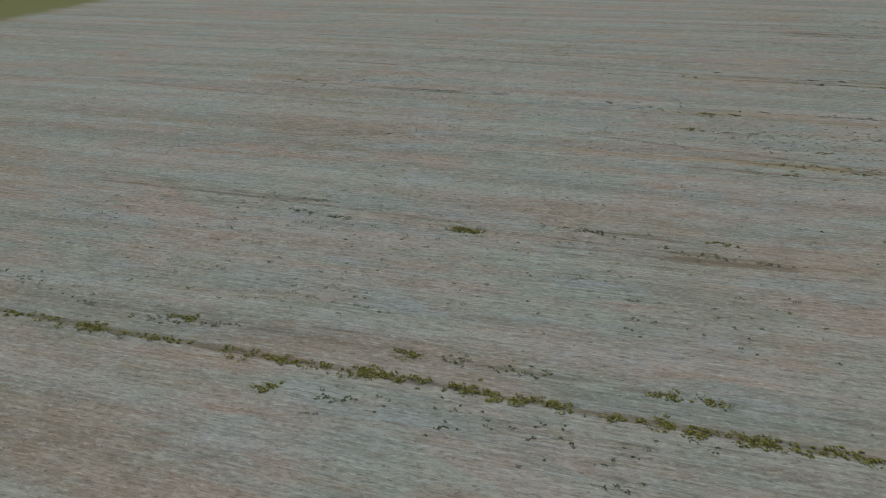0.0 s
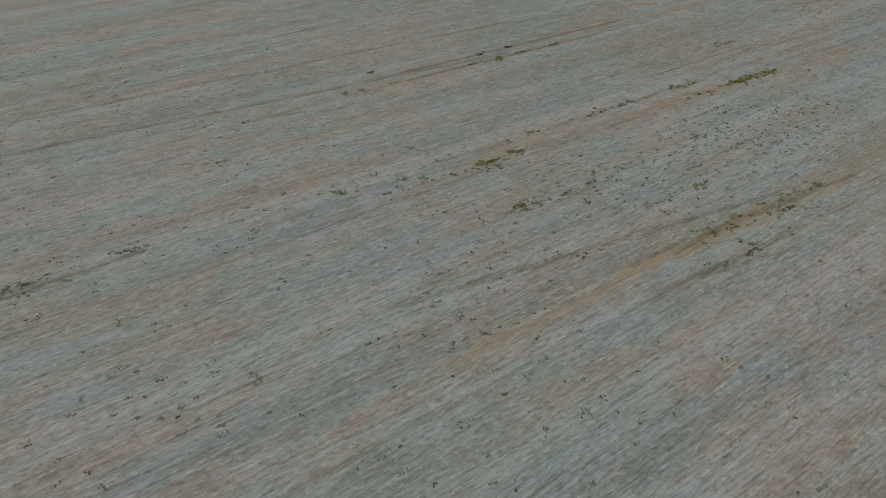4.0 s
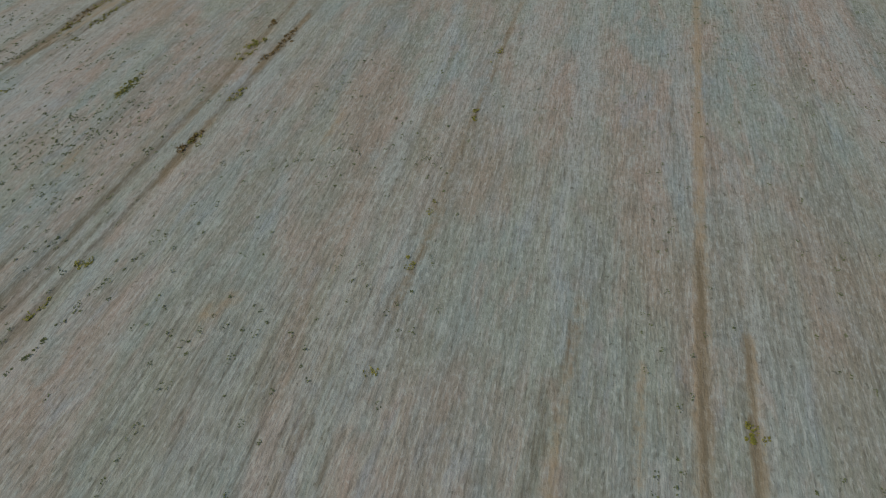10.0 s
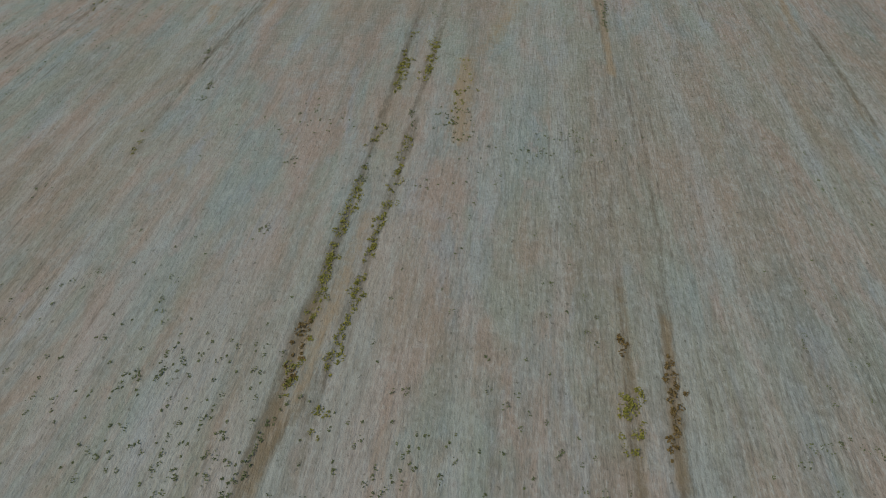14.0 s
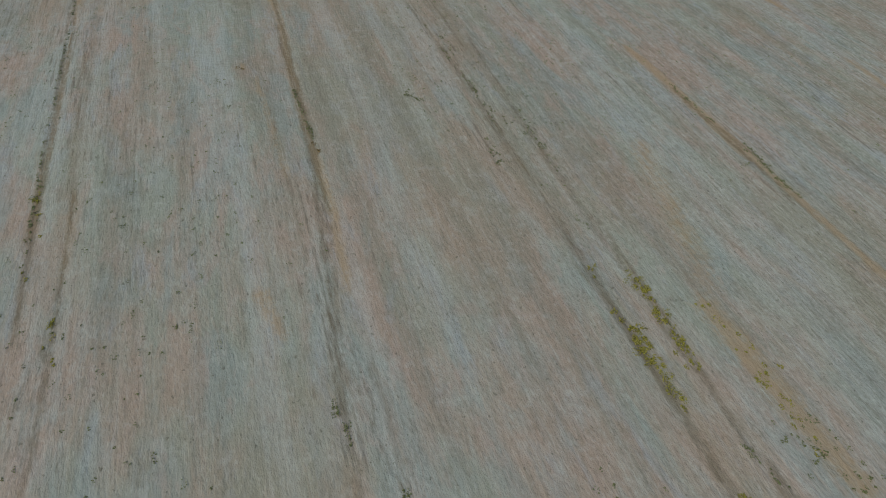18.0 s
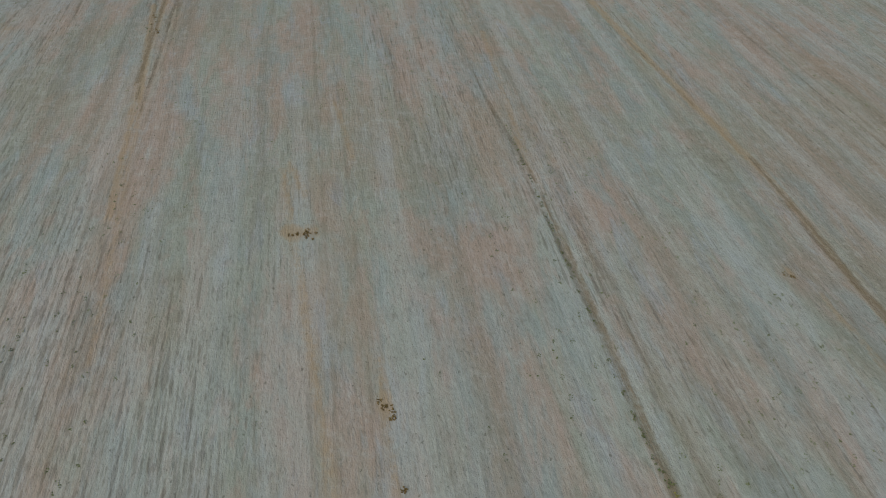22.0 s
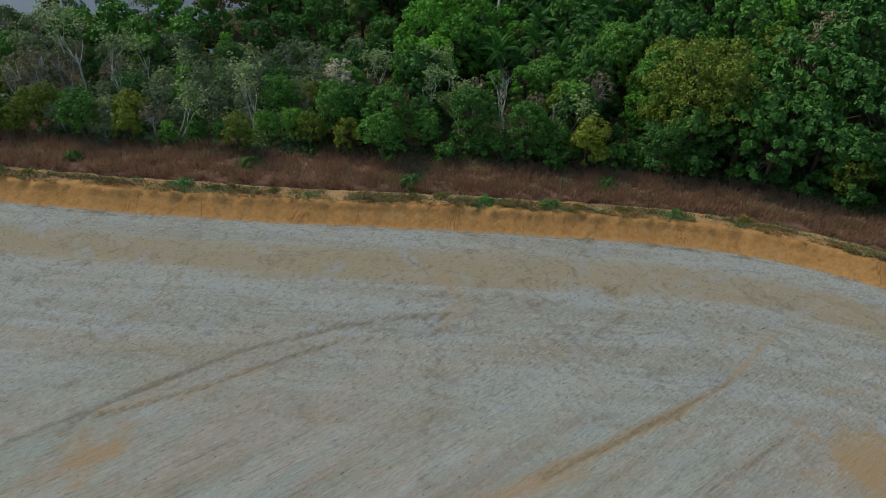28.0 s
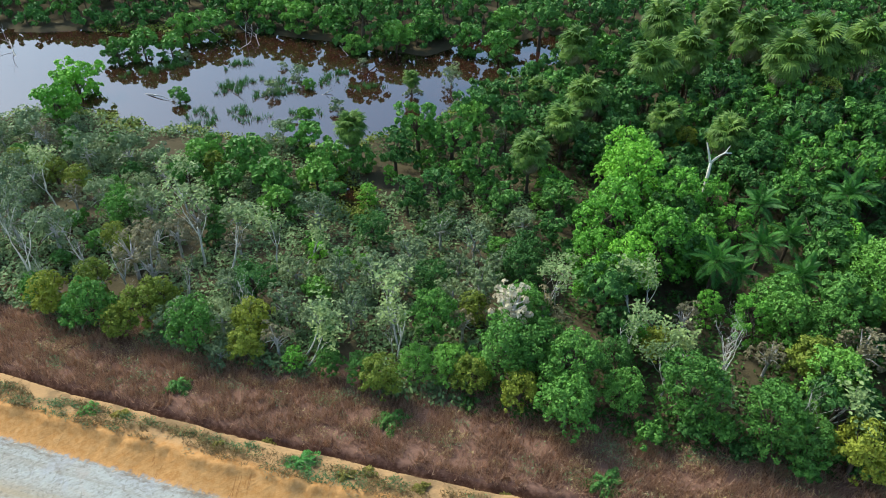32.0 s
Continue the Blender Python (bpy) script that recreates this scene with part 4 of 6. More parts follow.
def fan_frond(leaf, wide, droop):
    """A stalk with a round fan of folded segments, joined for half their length, whose tips hang."""
    rng = np.random.default_rng(5)
    co, faces = [], []
    o = Vector((1.15, 0, 0.42))
    tube(co, faces, [(0, 0, 0), (0.6, 0, 0.34), o], [0.05, 0.035, 0.025], 4)
    count = 26
    for i in range(count):
        a = radians(-150 + 300 * i / (count - 1))
        ln = 1.3 * (1 - 0.25 * abs(i - count / 2) / count * 2) * rng.uniform(0.9, 1.08)
        d, s = Vector((math.cos(a), math.sin(a), 0)), Vector((-math.sin(a), math.cos(a), 0))
        k = len(co)
        mid = o + d * ln * 0.58 + Vector((0, 0, -droop * (0.07 + 0.05 * rng.random())))
        tip = o + d * ln * 0.93 + Vector((0, 0, -droop * (0.36 + 0.4 * rng.random())))
        co += [o, mid + s * wide, mid + Vector((0, 0, 0.06)), mid - s * wide, tip]
        faces += [(k, k + 1, k + 2), (k, k + 2, k + 3), (k + 1, k + 4, k + 2), (k + 2, k + 4, k + 3)]
    return mesh_of("frond", co, faces, LEAF[leaf])


def feather_frond():
    rng = np.random.default_rng(6)
    co, faces = [], []
    spine = [Vector((3.1 * s, 0, 1.5 * s - 2.0 * s * s)) for s in np.linspace(0, 1, 8)]
    tube(co, faces, spine, [0.04 * (1 - 0.8 * i / 7) for i in range(8)], 4)
    for i in range(22):
        s = 0.12 + 0.86 * i / 21
        p = Vector((3.1 * s, 0, 1.5 * s - 2.0 * s * s))
        ln = 0.75 * math.sin(math.pi * min(0.97, 0.25 + 0.72 * s)) + 0.12
        for side in (-1, 1):
            d = Vector((0.55, side, -0.35 + rng.normal(0, 0.1))).normalized()
            k = len(co)
            co += [p, p + d * ln * 0.5 + Vector((0.085, 0, 0.02)), p + d * ln, p + d * ln * 0.5 - Vector((0.085, 0, 0))]
            faces += [(k, k + 1, k + 2), (k, k + 2, k + 3)]
    return mesh_of("frond", co, faces, LEAF["feather"])


FAN, DEAD_FAN, FEATHER = fan_frond("palm", 0.10, 1.0), fan_frond("husk", 0.085, 1.9), feather_frond()


def palm(name, seed, tall, frond, count, scale, label, dead=None):
    """trunk and single fronds."""
    rng = np.random.default_rng(seed)
    root = new(name)
    co, faces = [], []
    tube(co, faces, [(0, 0, -0.3), (0.05, 0.02, tall * 0.5), (0, 0, tall)], [0.2, 0.16, 0.15], 7)
    put_part("trunk", mesh_of("trunk", co, faces, BARK["brown"], True), root)
    for i in range(count):
        f = put_part("frond", frond, root)
        tilt = -72 + 116 * (i / (count - 1)) ** 1.0
        f.matrix_basis = pose(0, 0, tall, 0, 0, 137.5 * i + rng.uniform(-12, 12)) @ pose(0, 0, 0, rng.uniform(-15, 15), tilt + rng.uniform(-8, 8), 0) @ Matrix.Scale(scale * rng.uniform(0.85, 1.12), 4)
    for i in range(11 if dead else 0):
        f = put_part("dead_frond", dead, root, "withered brown frond")
        f.matrix_basis = pose(0, 0, tall - 0.1, 0, 0, 137.5 * i + 40) @ pose(0, 0, 0, 0, 66 + rng.uniform(-16, 16), 0) @ Matrix.Scale(0.95, 4)
    return tagged(root, label, "palm", "palms of the wood")


def park(ob):
    """The first of a kind goes to its own place; the others are copies of it."""
    return [ob, False]


def forked_snag(name, tall, label):
    """A dead white trunk that ends in two bare arms."""
    root = new(name)
    co, faces, h = [], [], tall
    tube(co, faces, [(0, 0, -0.2), (0.1, 0, h * 0.45), (0.0, 0.1, h * 0.8)], [0.2, 0.16, 0.13], 8)
    tube(co, faces, [(0.0, 0.1, h * 0.78), (-0.35, 0.1, h * 0.9), (-0.75, 0.0, h * 1.02)], [0.12, 0.1, 0.05], 6)
    tube(co, faces, [(0.0, 0.1, h * 0.79), (0.45, 0.1, h * 0.88), (0.95, 0.2, h * 0.94), (1.5, 0.2, h * 0.95)], [0.12, 0.1, 0.08, 0.035], 6)
    tube(co, faces, [(0.95, 0.2, h * 0.94), (1.2, 0.3, h * 1.02)], [0.06, 0.02], 5)
    put_part("trunk", mesh_of("trunk", co, faces, BARK["white"], True), root)
    return tagged(root, label, "dead tree", "trees of the wood")


KINDS = {
    "fork": park(forked_snag("dead_tree", 8.5, "dead white trunk with two bare arms above the crowns")),
    "green_a": park(leafy_tree("broadleaf_tree", 1, "green", 6.5, 2.7, 1700, 0.27, label="broadleaf tree with a dense mid-green crown in the wood")),
    "green_b": park(leafy_tree("broadleaf_tree", 2, "green", 5.0, 2.3, 1500, 0.26, label="low broadleaf tree with a rounded green crown in the wood")),
    "green_a_near": park(leafy_tree("broadleaf_tree", 22, "green", 6.5, 2.7, 7000, 0.13, label="broadleaf tree with a dense mid-green crown at the wood's edge", lobes=22)),
    "green_b_near": park(leafy_tree("broadleaf_tree", 23, "green", 5.0, 2.3, 5200, 0.125, label="low broadleaf tree with a rounded green crown at the wood's edge", lobes=18)),
    "dark_a": park(leafy_tree("shade_tree", 3, "dark", 7.0, 2.9, 1800, 0.28, label="broadleaf tree with a dark green crown deep in the wood")),
    "dark_b": park(leafy_tree("shade_tree", 4, "dark", 5.5, 2.6, 1600, 0.27, label="low dark green broadleaf tree in the wood")),
    "dark_b_near": park(leafy_tree("shade_tree", 24, "dark", 5.5, 2.6, 5200, 0.135, label="low dark green broadleaf tree at the wood's edge", lobes=18)),
    "bright_a": park(leafy_tree("glossy_tree", 5, "bright", 7.5, 2.8, 6200, 0.155, label="tall broadleaf tree with a glossy bright green crown", lobes=24)),
    "bright_b": park(leafy_tree("glossy_tree", 6, "bright", 5.5, 2.0, 2600, 0.16, label="slender broadleaf tree with a bright green crown")),
    "olive_a": park(leafy_tree("yellowish_tree", 7, "olive", 9.5, 4.4, 13000, 0.14, label="large broadleaf tree with a yellowish olive crown", lobes=30, clear=0.12)),
    "olive_b": park(leafy_tree("yellowish_tree", 8, "olive", 4.5, 2.0, 3800, 0.125, label="small olive-green broadleaf tree at the wood's edge")),
    "grey_a": park(leafy_tree("scrub_tree", 9, "grey", 4.2, 2.0, 2000, 0.125, "grey", "thin grey-green scrub tree with dull leaves", clear=0.15)),
    "dry_a": park(leafy_tree("scrub_tree", 10, "dry", 4.8, 1.9, 1300, 0.12, "grey", "half-dry scrub tree with brownish leaves", clear=0.25)),
    "bush": park(leafy_tree("bush", 18, "green", 2.4, 1.5, 1300, 0.17, label="low green bush under the trees", lobes=9, clear=0.0)),
    "dark_bush": park(leafy_tree("bush", 19, "dark", 2.6, 1.6, 1200, 0.19, label="low dark green bush under the trees", lobes=9, clear=0.0)),
    "grey_bush": park(leafy_tree("bush", 20, "grey", 2.0, 1.5, 1500, 0.115, "grey", "low grey-green scrub bush", lobes=9, clear=0.0)),
    "bright_bush": park(leafy_tree("bush", 26, "bright", 2.6, 1.7, 2200, 0.15, label="rounded bright green bush at the water", lobes=14, clear=0.0)),
    "blossom": park(leafy_tree("flowering_tree", 11, "blossom", 7.4, 2.1, 950, 0.17, "white", "tree in pale pink blossom above the green crowns", lobes=18, clear=0.5)),
    "silver_a": park(bare_tree("pale_stemmed_tree", 12, 7.0, "white", "slender white-stemmed tree with sparse silvery leaves", 3, "silver", 0.17, 22, thick=0.014)),
    "silver_b": park(bare_tree("pale_stemmed_tree", 13, 6.0, "white", "leaning white-stemmed tree with sparse silvery leaves", 3, "silver", 0.17, 14, 0.25, thick=0.015)),
    "bare_a": park(bare_tree("bare_tree", 14, 5.5, "grey", "leafless tree with pale grey twigs", 5, thick=0.017)),
    "bare_b": park(bare_tree("bare_tree", 15, 6.5, "white", "leafless white-stemmed dead tree", 5, spread=0.85, thick=0.013)),
    "fan_a": park(palm("fan_palm", 16, 5.2, FAN, 24, 1.05, "fan palm with spiky round head and brown skirt", DEAD_FAN)),
    "feather_a": park(palm("feather_palm", 17, 4.2, FEATHER, 17, 0.7, "feather palm with long arching dark green fronds")),
}


def plant(kind, x, y, scale=1.0, turn=0.0):
    u, w = bank_coords(x, y)
    m = pose(x, y, height(u, w) - 0.05, 0, 0, turn) @ Matrix.Scale(scale, 4)
    if w < 34 and kind + "_near" in KINDS:
        kind += "_near"
    entry = KINDS[kind]
    if not entry[1]:
        entry[0].matrix_basis = m
        entry[1] = True
        return entry[0]
    made = copy_thing(entry[0], m)
    made.matrix_basis = m
    return made


# ---- the wood, tree by tree ----
plant("green_b", 118.6, 315.1, 1.09, 165)
plant("green_b", 114.2, 320.6, 0.76, 90)
plant("olive_b", 122.9, 312.8, 1.18, 50)
plant("grey_a", 129.1, 308.9, 1.04, 90)
plant("green_b", 126.7, 308.7, 1.13, 105)
plant("grey_a", 125.0, 311.0, 0.95, 180)
plant("olive_b", 131.6, 307.5, 1.12, 115)
plant("dry_a", 133.0, 304.3, 0.85, 190)
plant("green_b", 136.4, 300.6, 0.61, 220)
plant("bright_b", 133.8, 302.2, 0.54, 145)
plant("dark_b", 138.7, 298.6, 0.62, 310)
plant("green_b", 146.3, 300.9, 1.15, 195)
plant("green_b", 143.0, 297.0, 0.80, 225)
plant("green_b", 145.5, 295.7, 0.85, 285)
plant("green_a", 149.9, 294.1, 1.09, 175)
plant("olive_b", 149.4, 290.6, 0.95, 230)
plant("green_a", 154.0, 290.2, 1.08, 25)
plant("green_b", 153.5, 288.1, 0.74, 290)
plant("green_b", 157.0, 287.0, 0.90, 85)
plant("green_a", 160.5, 283.8, 1.22, 275)
plant("dark_b", 158.4, 290.4, 0.82, 125)
plant("green_a", 164.5, 279.3, 1.10, 240)
plant("dark_b", 166.6, 277.2, 0.90, 95)
plant("olive_b", 169.1, 274.6, 1.36, 120)
plant("olive_b", 172.6, 282.4, 1.34, 120)
plant("dry_a", 176.5, 281.2, 1.44, 295)
plant("dry_a", 170.8, 284.9, 0.90, 285)
plant("bright_b", 172.1, 288.7, 1.06, 190)
plant("green_b", 174.7, 287.2, 1.28, 285)
plant("bright_b", 170.5, 292.1, 0.80, 325)
plant("olive_b", 163.3, 290.5, 0.87, 250)
plant("bright_b", 162.7, 292.3, 0.63, 320)
plant("bright_a", 162.5, 298.6, 0.88, 250)
plant("blossom", 151.6, 296.3, 1.14, 41)
plant("dry_a", 155.5, 296.8, 1.16, 140)
plant("dry_a", 167.3, 291.8, 0.91, 70)
plant("dry_a", 148.8, 299.7, 0.85, 250)
plant("grey_a", 152.5, 303.5, 1.17, 250)
plant("grey_a", 140.9, 311.0, 1.09, 240)
plant("grey_a", 144.0, 309.9, 1.14, 285)
plant("grey_a", 148.5, 311.3, 1.12, 290)
plant("dark_b", 148.8, 306.4, 0.90, 345)
plant("grey_a", 140.1, 305.4, 1.02, 215)
plant("grey_a", 143.1, 303.2, 0.90, 30)
plant("grey_a", 137.0, 305.9, 0.90, 200)
plant("dark_b", 137.1, 303.7, 0.56, 50)
plant("grey_a", 149.6, 303.6, 0.98, 320)
plant("dark_b", 132.9, 312.3, 0.91, 330)
plant("grey_a", 136.9, 313.1, 0.98, 40)
plant("grey_a", 131.0, 313.6, 0.98, 50)
plant("bright_b", 140.3, 316.6, 0.57, 229)
plant("bright_b", 149.2, 325.8, 0.72, 170)
plant("bright_b", 153.8, 330.4, 0.51, 345)
plant("silver_a", 129.2, 320.5, 1.48, 310)
plant("silver_b", 131.2, 318.7, 1.41, 60)
plant("silver_a", 136.0, 317.6, 1.08, 271)
plant("silver_b", 138.9, 317.1, 1.06, 355)
plant("silver_a", 115.9, 337.7, 1.25, 50)
plant("bare_a", 119.8, 321.4, 1.63, 250)
plant("bare_a", 122.2, 319.4, 1.41, 335)
plant("bare_a", 115.9, 321.2, 1.19, 240)
plant("bare_a", 132.0, 309.4, 1.26, 320)
plant("bare_b", 113.4, 322.6, 1.84, 55)
plant("bare_a", 126.4, 314.9, 1.16, 54)
plant("bare_a", 122.7, 315.3, 0.93, 345)
plant("silver_b", 134.8, 303.8, 1.27, 15)
plant("silver_b", 142.8, 301.0, 1.40, 115)
plant("silver_b", 162.6, 287.5, 1.05, 205)
plant("bare_b", 166.8, 285.5, 1.22, 190)
plant("silver_b", 163.9, 286.5, 0.84, 121)
plant("silver_b", 168.9, 279.2, 1.35, 330)
plant("silver_a", 165.6, 295.4, 0.95, 185)
plant("silver_a", 159.6, 300.8, 0.89, 105)
plant("bare_a", 141.9, 300.0, 0.86, 150)

plant("bright_a", 168.3, 304.9, 1.41, 65)
plant("bright_a", 175.5, 310.1, 1.44, 170)
plant("bright_a", 178.2, 315.6, 1.31, 276)
plant("bright_a", 169.9, 299.6, 1.28, 55)
plant("bright_a", 177.5, 305.6, 1.21, 60)
plant("bright_a", 164.5, 302.4, 0.93, 30)
plant("bright_a", 166.6, 299.0, 1.05, 205)
plant("bright_b", 180.8, 300.1, 1.15, 205)
plant("bright_b", 181.8, 305.1, 1.25, 100)
plant("bright_a", 174.3, 298.8, 0.95, 180)
plant("feather_a", 179.5, 295.3, 1.16, 300)
plant("feather_a", 173.2, 294.9, 1.23, 190)
plant("feather_a", 178.9, 289.9, 1.16, 250)
plant("feather_a", 192.5, 296.8, 1.47, 15)
plant("feather_a", 184.4, 300.6, 1.19, 55)
plant("feather_a", 198.5, 309.6, 1.15, 110)
plant("feather_a", 187.0, 290.0, 1.15, 145)
plant("feather_a", 186.0, 292.6, 1.05, 75)
plant("feather_a", 183.8, 295.6, 1.05, 245)
plant("feather_a", 175.2, 293.6, 0.96, 170)
plant("dark_b", 186.2, 294.2, 1.31, 250)
plant("dark_a", 180.2, 285.9, 1.15, 210)
plant("fan_a", 168.0, 320.5, 1.17, 175)
plant("fan_a", 175.6, 324.9, 1.20, 76)
plant("fan_a", 181.5, 328.9, 1.34, 170)
plant("fan_a", 179.1, 337.1, 0.95, 284)
plant("fan_a", 193.2, 330.3, 1.65, 110)
plant("fan_a", 201.3, 331.6, 1.60, 180)
plant("fan_a", 188.0, 320.3, 1.10, 235)
plant("fan_a", 190.8, 312.5, 1.21, 15)
plant("fan_a", 209.2, 321.9, 1.74, 335)
plant("fan_a", 215.7, 323.3, 1.82, 250)
plant("fan_a", 212.0, 330.8, 1.70, 155)
plant("fan_a", 223.0, 320.6, 1.74, 175)
plant("fan_a", 218.4, 321.5, 1.39, 205)
plant("fan_a", 150.9, 336.3, 1.05, 350)
plant("fan_a", 166.5, 353.2, 0.69, 92)
plant("fan_a", 204.9, 342.3, 1.74, 25)
plant("fan_a", 213.8, 339.5, 1.64, 5)
plant("fan_a", 190.3, 344.6, 1.40, 165)
plant("green_a", 195.4, 303.7, 1.43, 150)
plant("green_a", 198.2, 301.2, 1.51, 260)
plant("bright_b", 208.1, 321.2, 1.17, 26)
plant("olive_b", 212.4, 317.5, 1.72, 226)
plant("green_b", 212.2, 308.7, 1.43, 330)
plant("bright_b", 198.3, 325.6, 0.92, 170)
plant("green_a", 198.8, 316.5, 1.29, 205)
plant("olive_b", 190.3, 318.7, 1.12, 204)
plant("silver_a", 223.1, 318.8, 1.26, 350)
plant("dark_a", 203.8, 311.2, 1.34, 285)
plant("dark_a", 199.8, 323.2, 1.53, 50)
plant("dark_a", 189.8, 328.3, 1.35, 110)
plant("dark_a", 184.5, 324.6, 1.03, 50)
plant("dark_b", 177.1, 321.4, 1.08, 140)
plant("dark_a", 182.9, 311.7, 1.04, 270)
plant("dark_a", 192.5, 308.2, 1.10, 210)

plant("green_a", 159.9, 335.4, 1.33, 65)
plant("green_a", 162.6, 330.8, 1.29, 185)
plant("green_b", 168.5, 335.7, 1.30, 15)
plant("green_a", 162.9, 323.4, 1.15, 325)
plant("dark_b", 155.2, 331.8, 1.19, 295)
plant("dark_b", 156.3, 320.6, 1.14, 345)
plant("dark_b", 162.4, 316.1, 1.01, 115)
plant("grey_a", 162.3, 312.1, 1.08, 70)
plant("grey_a", 153.3, 314.1, 1.18, 180)
plant("dark_b", 152.7, 322.0, 0.96, 315)
plant("grey_a", 155.5, 310.5, 1.21, 300)
plant("green_b", 157.1, 308.5, 0.85, 280)
plant("dark_b", 159.3, 306.5, 0.96, 270)
plant("dark_b", 164.3, 309.1, 0.90, 140)
plant("green_b", 169.1, 315.4, 1.11, 0)
plant("dark_b", 146.8, 317.5, 0.90, 60)
plant("bush", 146.6, 341.6, 1.97, 230)
plant("grey_bush", 144.0, 345.1, 1.90, 245)
plant("bush", 138.2, 339.1, 2.33, 305)
plant("bush", 132.8, 342.4, 1.94, 70)
plant("bush", 148.3, 336.1, 1.88, 275)
plant("bush", 144.8, 331.7, 1.99, 170)
plant("bush", 139.5, 332.8, 2.10, 345)
plant("bush", 134.3, 334.1, 1.79, 175)
plant("silver_a", 129.2, 329.1, 1.35, 350)
plant("grey_bush", 124.5, 346.9, 2.28, 210)
plant("grey_bush", 119.6, 348.7, 2.32, 45)
plant("grey_bush", 127.7, 343.1, 1.96, 295)
plant("grey_bush", 113.8, 358.0, 2.40, 15)
plant("grey_a", 125.4, 330.4, 1.31, 20)
plant("grey_a", 121.0, 335.2, 1.23, 120)
plant("dry_a", 125.2, 322.4, 1.32, 270)
plant("grey_a", 116.0, 328.6, 1.44, 30)
plant("dry_a", 122.9, 321.2, 1.30, 50)
plant("grey_a", 134.0, 325.0, 1.18, 120)
plant("grey_a", 142.2, 322.8, 1.24, 350)
plant("bush", 138.8, 327.7, 1.60, 190)
plant("dark_b", 145.3, 326.6, 0.86, 110)
plant("bush", 151.6, 334.7, 1.55, 280)
plant("grey_bush", 111.7, 341.1, 2.40, 50)
plant("grey_a", 112.3, 331.7, 1.35, 230)
plant("bush", 126.3, 386.1, 1.95, 235)
plant("bush", 130.4, 385.4, 2.40, 160)
plant("bush", 134.7, 384.0, 1.92, 165)
plant("bush", 138.7, 390.8, 2.40, 270)
plant("bush", 143.1, 390.5, 2.40, 210)
plant("bush", 149.6, 394.4, 2.40, 175)
plant("bush", 154.1, 390.9, 2.40, 180)
plant("bush", 158.0, 385.9, 2.40, 200)
plant("bush", 163.3, 382.0, 2.40, 275)
plant("bush", 164.3, 374.2, 1.56, 265)
plant("bush", 171.1, 371.1, 2.40, 40)
plant("bush", 177.8, 372.8, 2.40, 20)
plant("bush", 183.0, 366.0, 2.40, 230)
plant("bush", 186.5, 361.2, 2.40, 285)
plant("bush", 192.8, 369.3, 2.40, 285)
plant("bright_bush", 119.5, 374.5, 2.40, 205)
plant("bright_bush", 116.8, 366.0, 2.11, 145)
plant("bush", 133.1, 366.3, 1.20, 0)
plant("grey_bush", 146.9, 363.2, 1.30, 97)
plant("grey_bush", 152.2, 366.8, 1.50, 194)
plant("bush", 152.8, 363.0, 0.90, 291)
plant("grey_bush", 154.4, 353.3, 1.20, 28)
plant("bush", 164.9, 373.1, 1.30, 125)
plant("grey_bush", 163.7, 368.2, 0.90, 222)
plant("grey_bush", 136.7, 381.6, 1.10, 319)
plant("bush", 149.0, 352.4, 1.10, 56)
plant("grey_bush", 150.9, 372.4, 0.80, 153)
plant("grey_bush", 125.8, 389.8, 1.20, 250)
plant("bush", 128.7, 390.5, 1.10, 347)
plant("grey_bush", 167.2, 354.5, 1.20, 84)
plant("dark_a", 166.7, 375.7, 1.72, 190)
plant("dark_a", 195.0, 361.8, 1.55, 300)
plant("dark_a", 201.9, 355.1, 1.70, 280)
plant("grey_a", 174.2, 354.7, 1.01, 200)
plant("green_b", 195.2, 341.7, 1.35, 330)

plant("olive_a", 181.0, 270.7, 1.46, 200)
plant("dark_a", 181.2, 265.2, 1.51, 310)
plant("dark_a", 195.7, 267.6, 1.92, 0)
plant("olive_b", 186.9, 256.1, 1.30, 45)
plant("dark_b", 180.9, 267.3, 1.25, 70)
plant("dark_b", 174.6, 269.7, 1.13, 315)
plant("dark_a", 187.0, 264.0, 1.53, 320)
plant("dark_a", 194.8, 260.2, 1.73, 160)
plant("dark_a", 186.6, 259.5, 1.28, 170)
plant("dry_a", 208.5, 273.6, 2.20, 350)
plant("olive_b", 204.6, 276.8, 1.78, 210)
plant("dark_b", 177.3, 267.4, 0.79, 120)
plant("dark_b", 183.8, 261.6, 0.91, 320)
plant("dark_a", 210.5, 270.1, 1.93, 90)
plant("green_a", 184.5, 278.3, 1.49, 10)
plant("green_a", 185.2, 286.1, 1.45, 50)
plant("dark_a", 192.6, 285.5, 1.55, 160)
plant("green_a", 203.8, 283.7, 1.64, 220)

plant("olive_a", 186.2, 279.5, 0.95, 340)
plant("dark_a", 190.6, 251.0, 1.28, 340)
plant("green_a", 197.7, 247.8, 1.32, 90)
plant("green_a", 195.5, 241.7, 1.34, 260)
plant("dark_a", 199.1, 235.0, 1.20, 300)
plant("dark_a", 187.5, 256.5, 1.13, 230)
plant("green_a", 202.4, 233.6, 1.15, 200)
plant("dark_a", 203.8, 227.9, 1.09, 300)
plant("green_a", 208.3, 225.2, 1.20, 40)
plant("dark_a", 212.7, 219.6, 1.17, 180)
plant("dark_a", 215.3, 215.8, 1.18, 105)
plant("green_a", 211.7, 218.5, 1.09, 260)
plant("dark_a", 181.8, 261.7, 1.18, 10)
plant("dark_a", 177.9, 268.5, 1.17, 240)
plant("dark_a", 185.7, 267.8, 1.33, 320)
plant("olive_b", 193.4, 243.7, 1.10, 10)
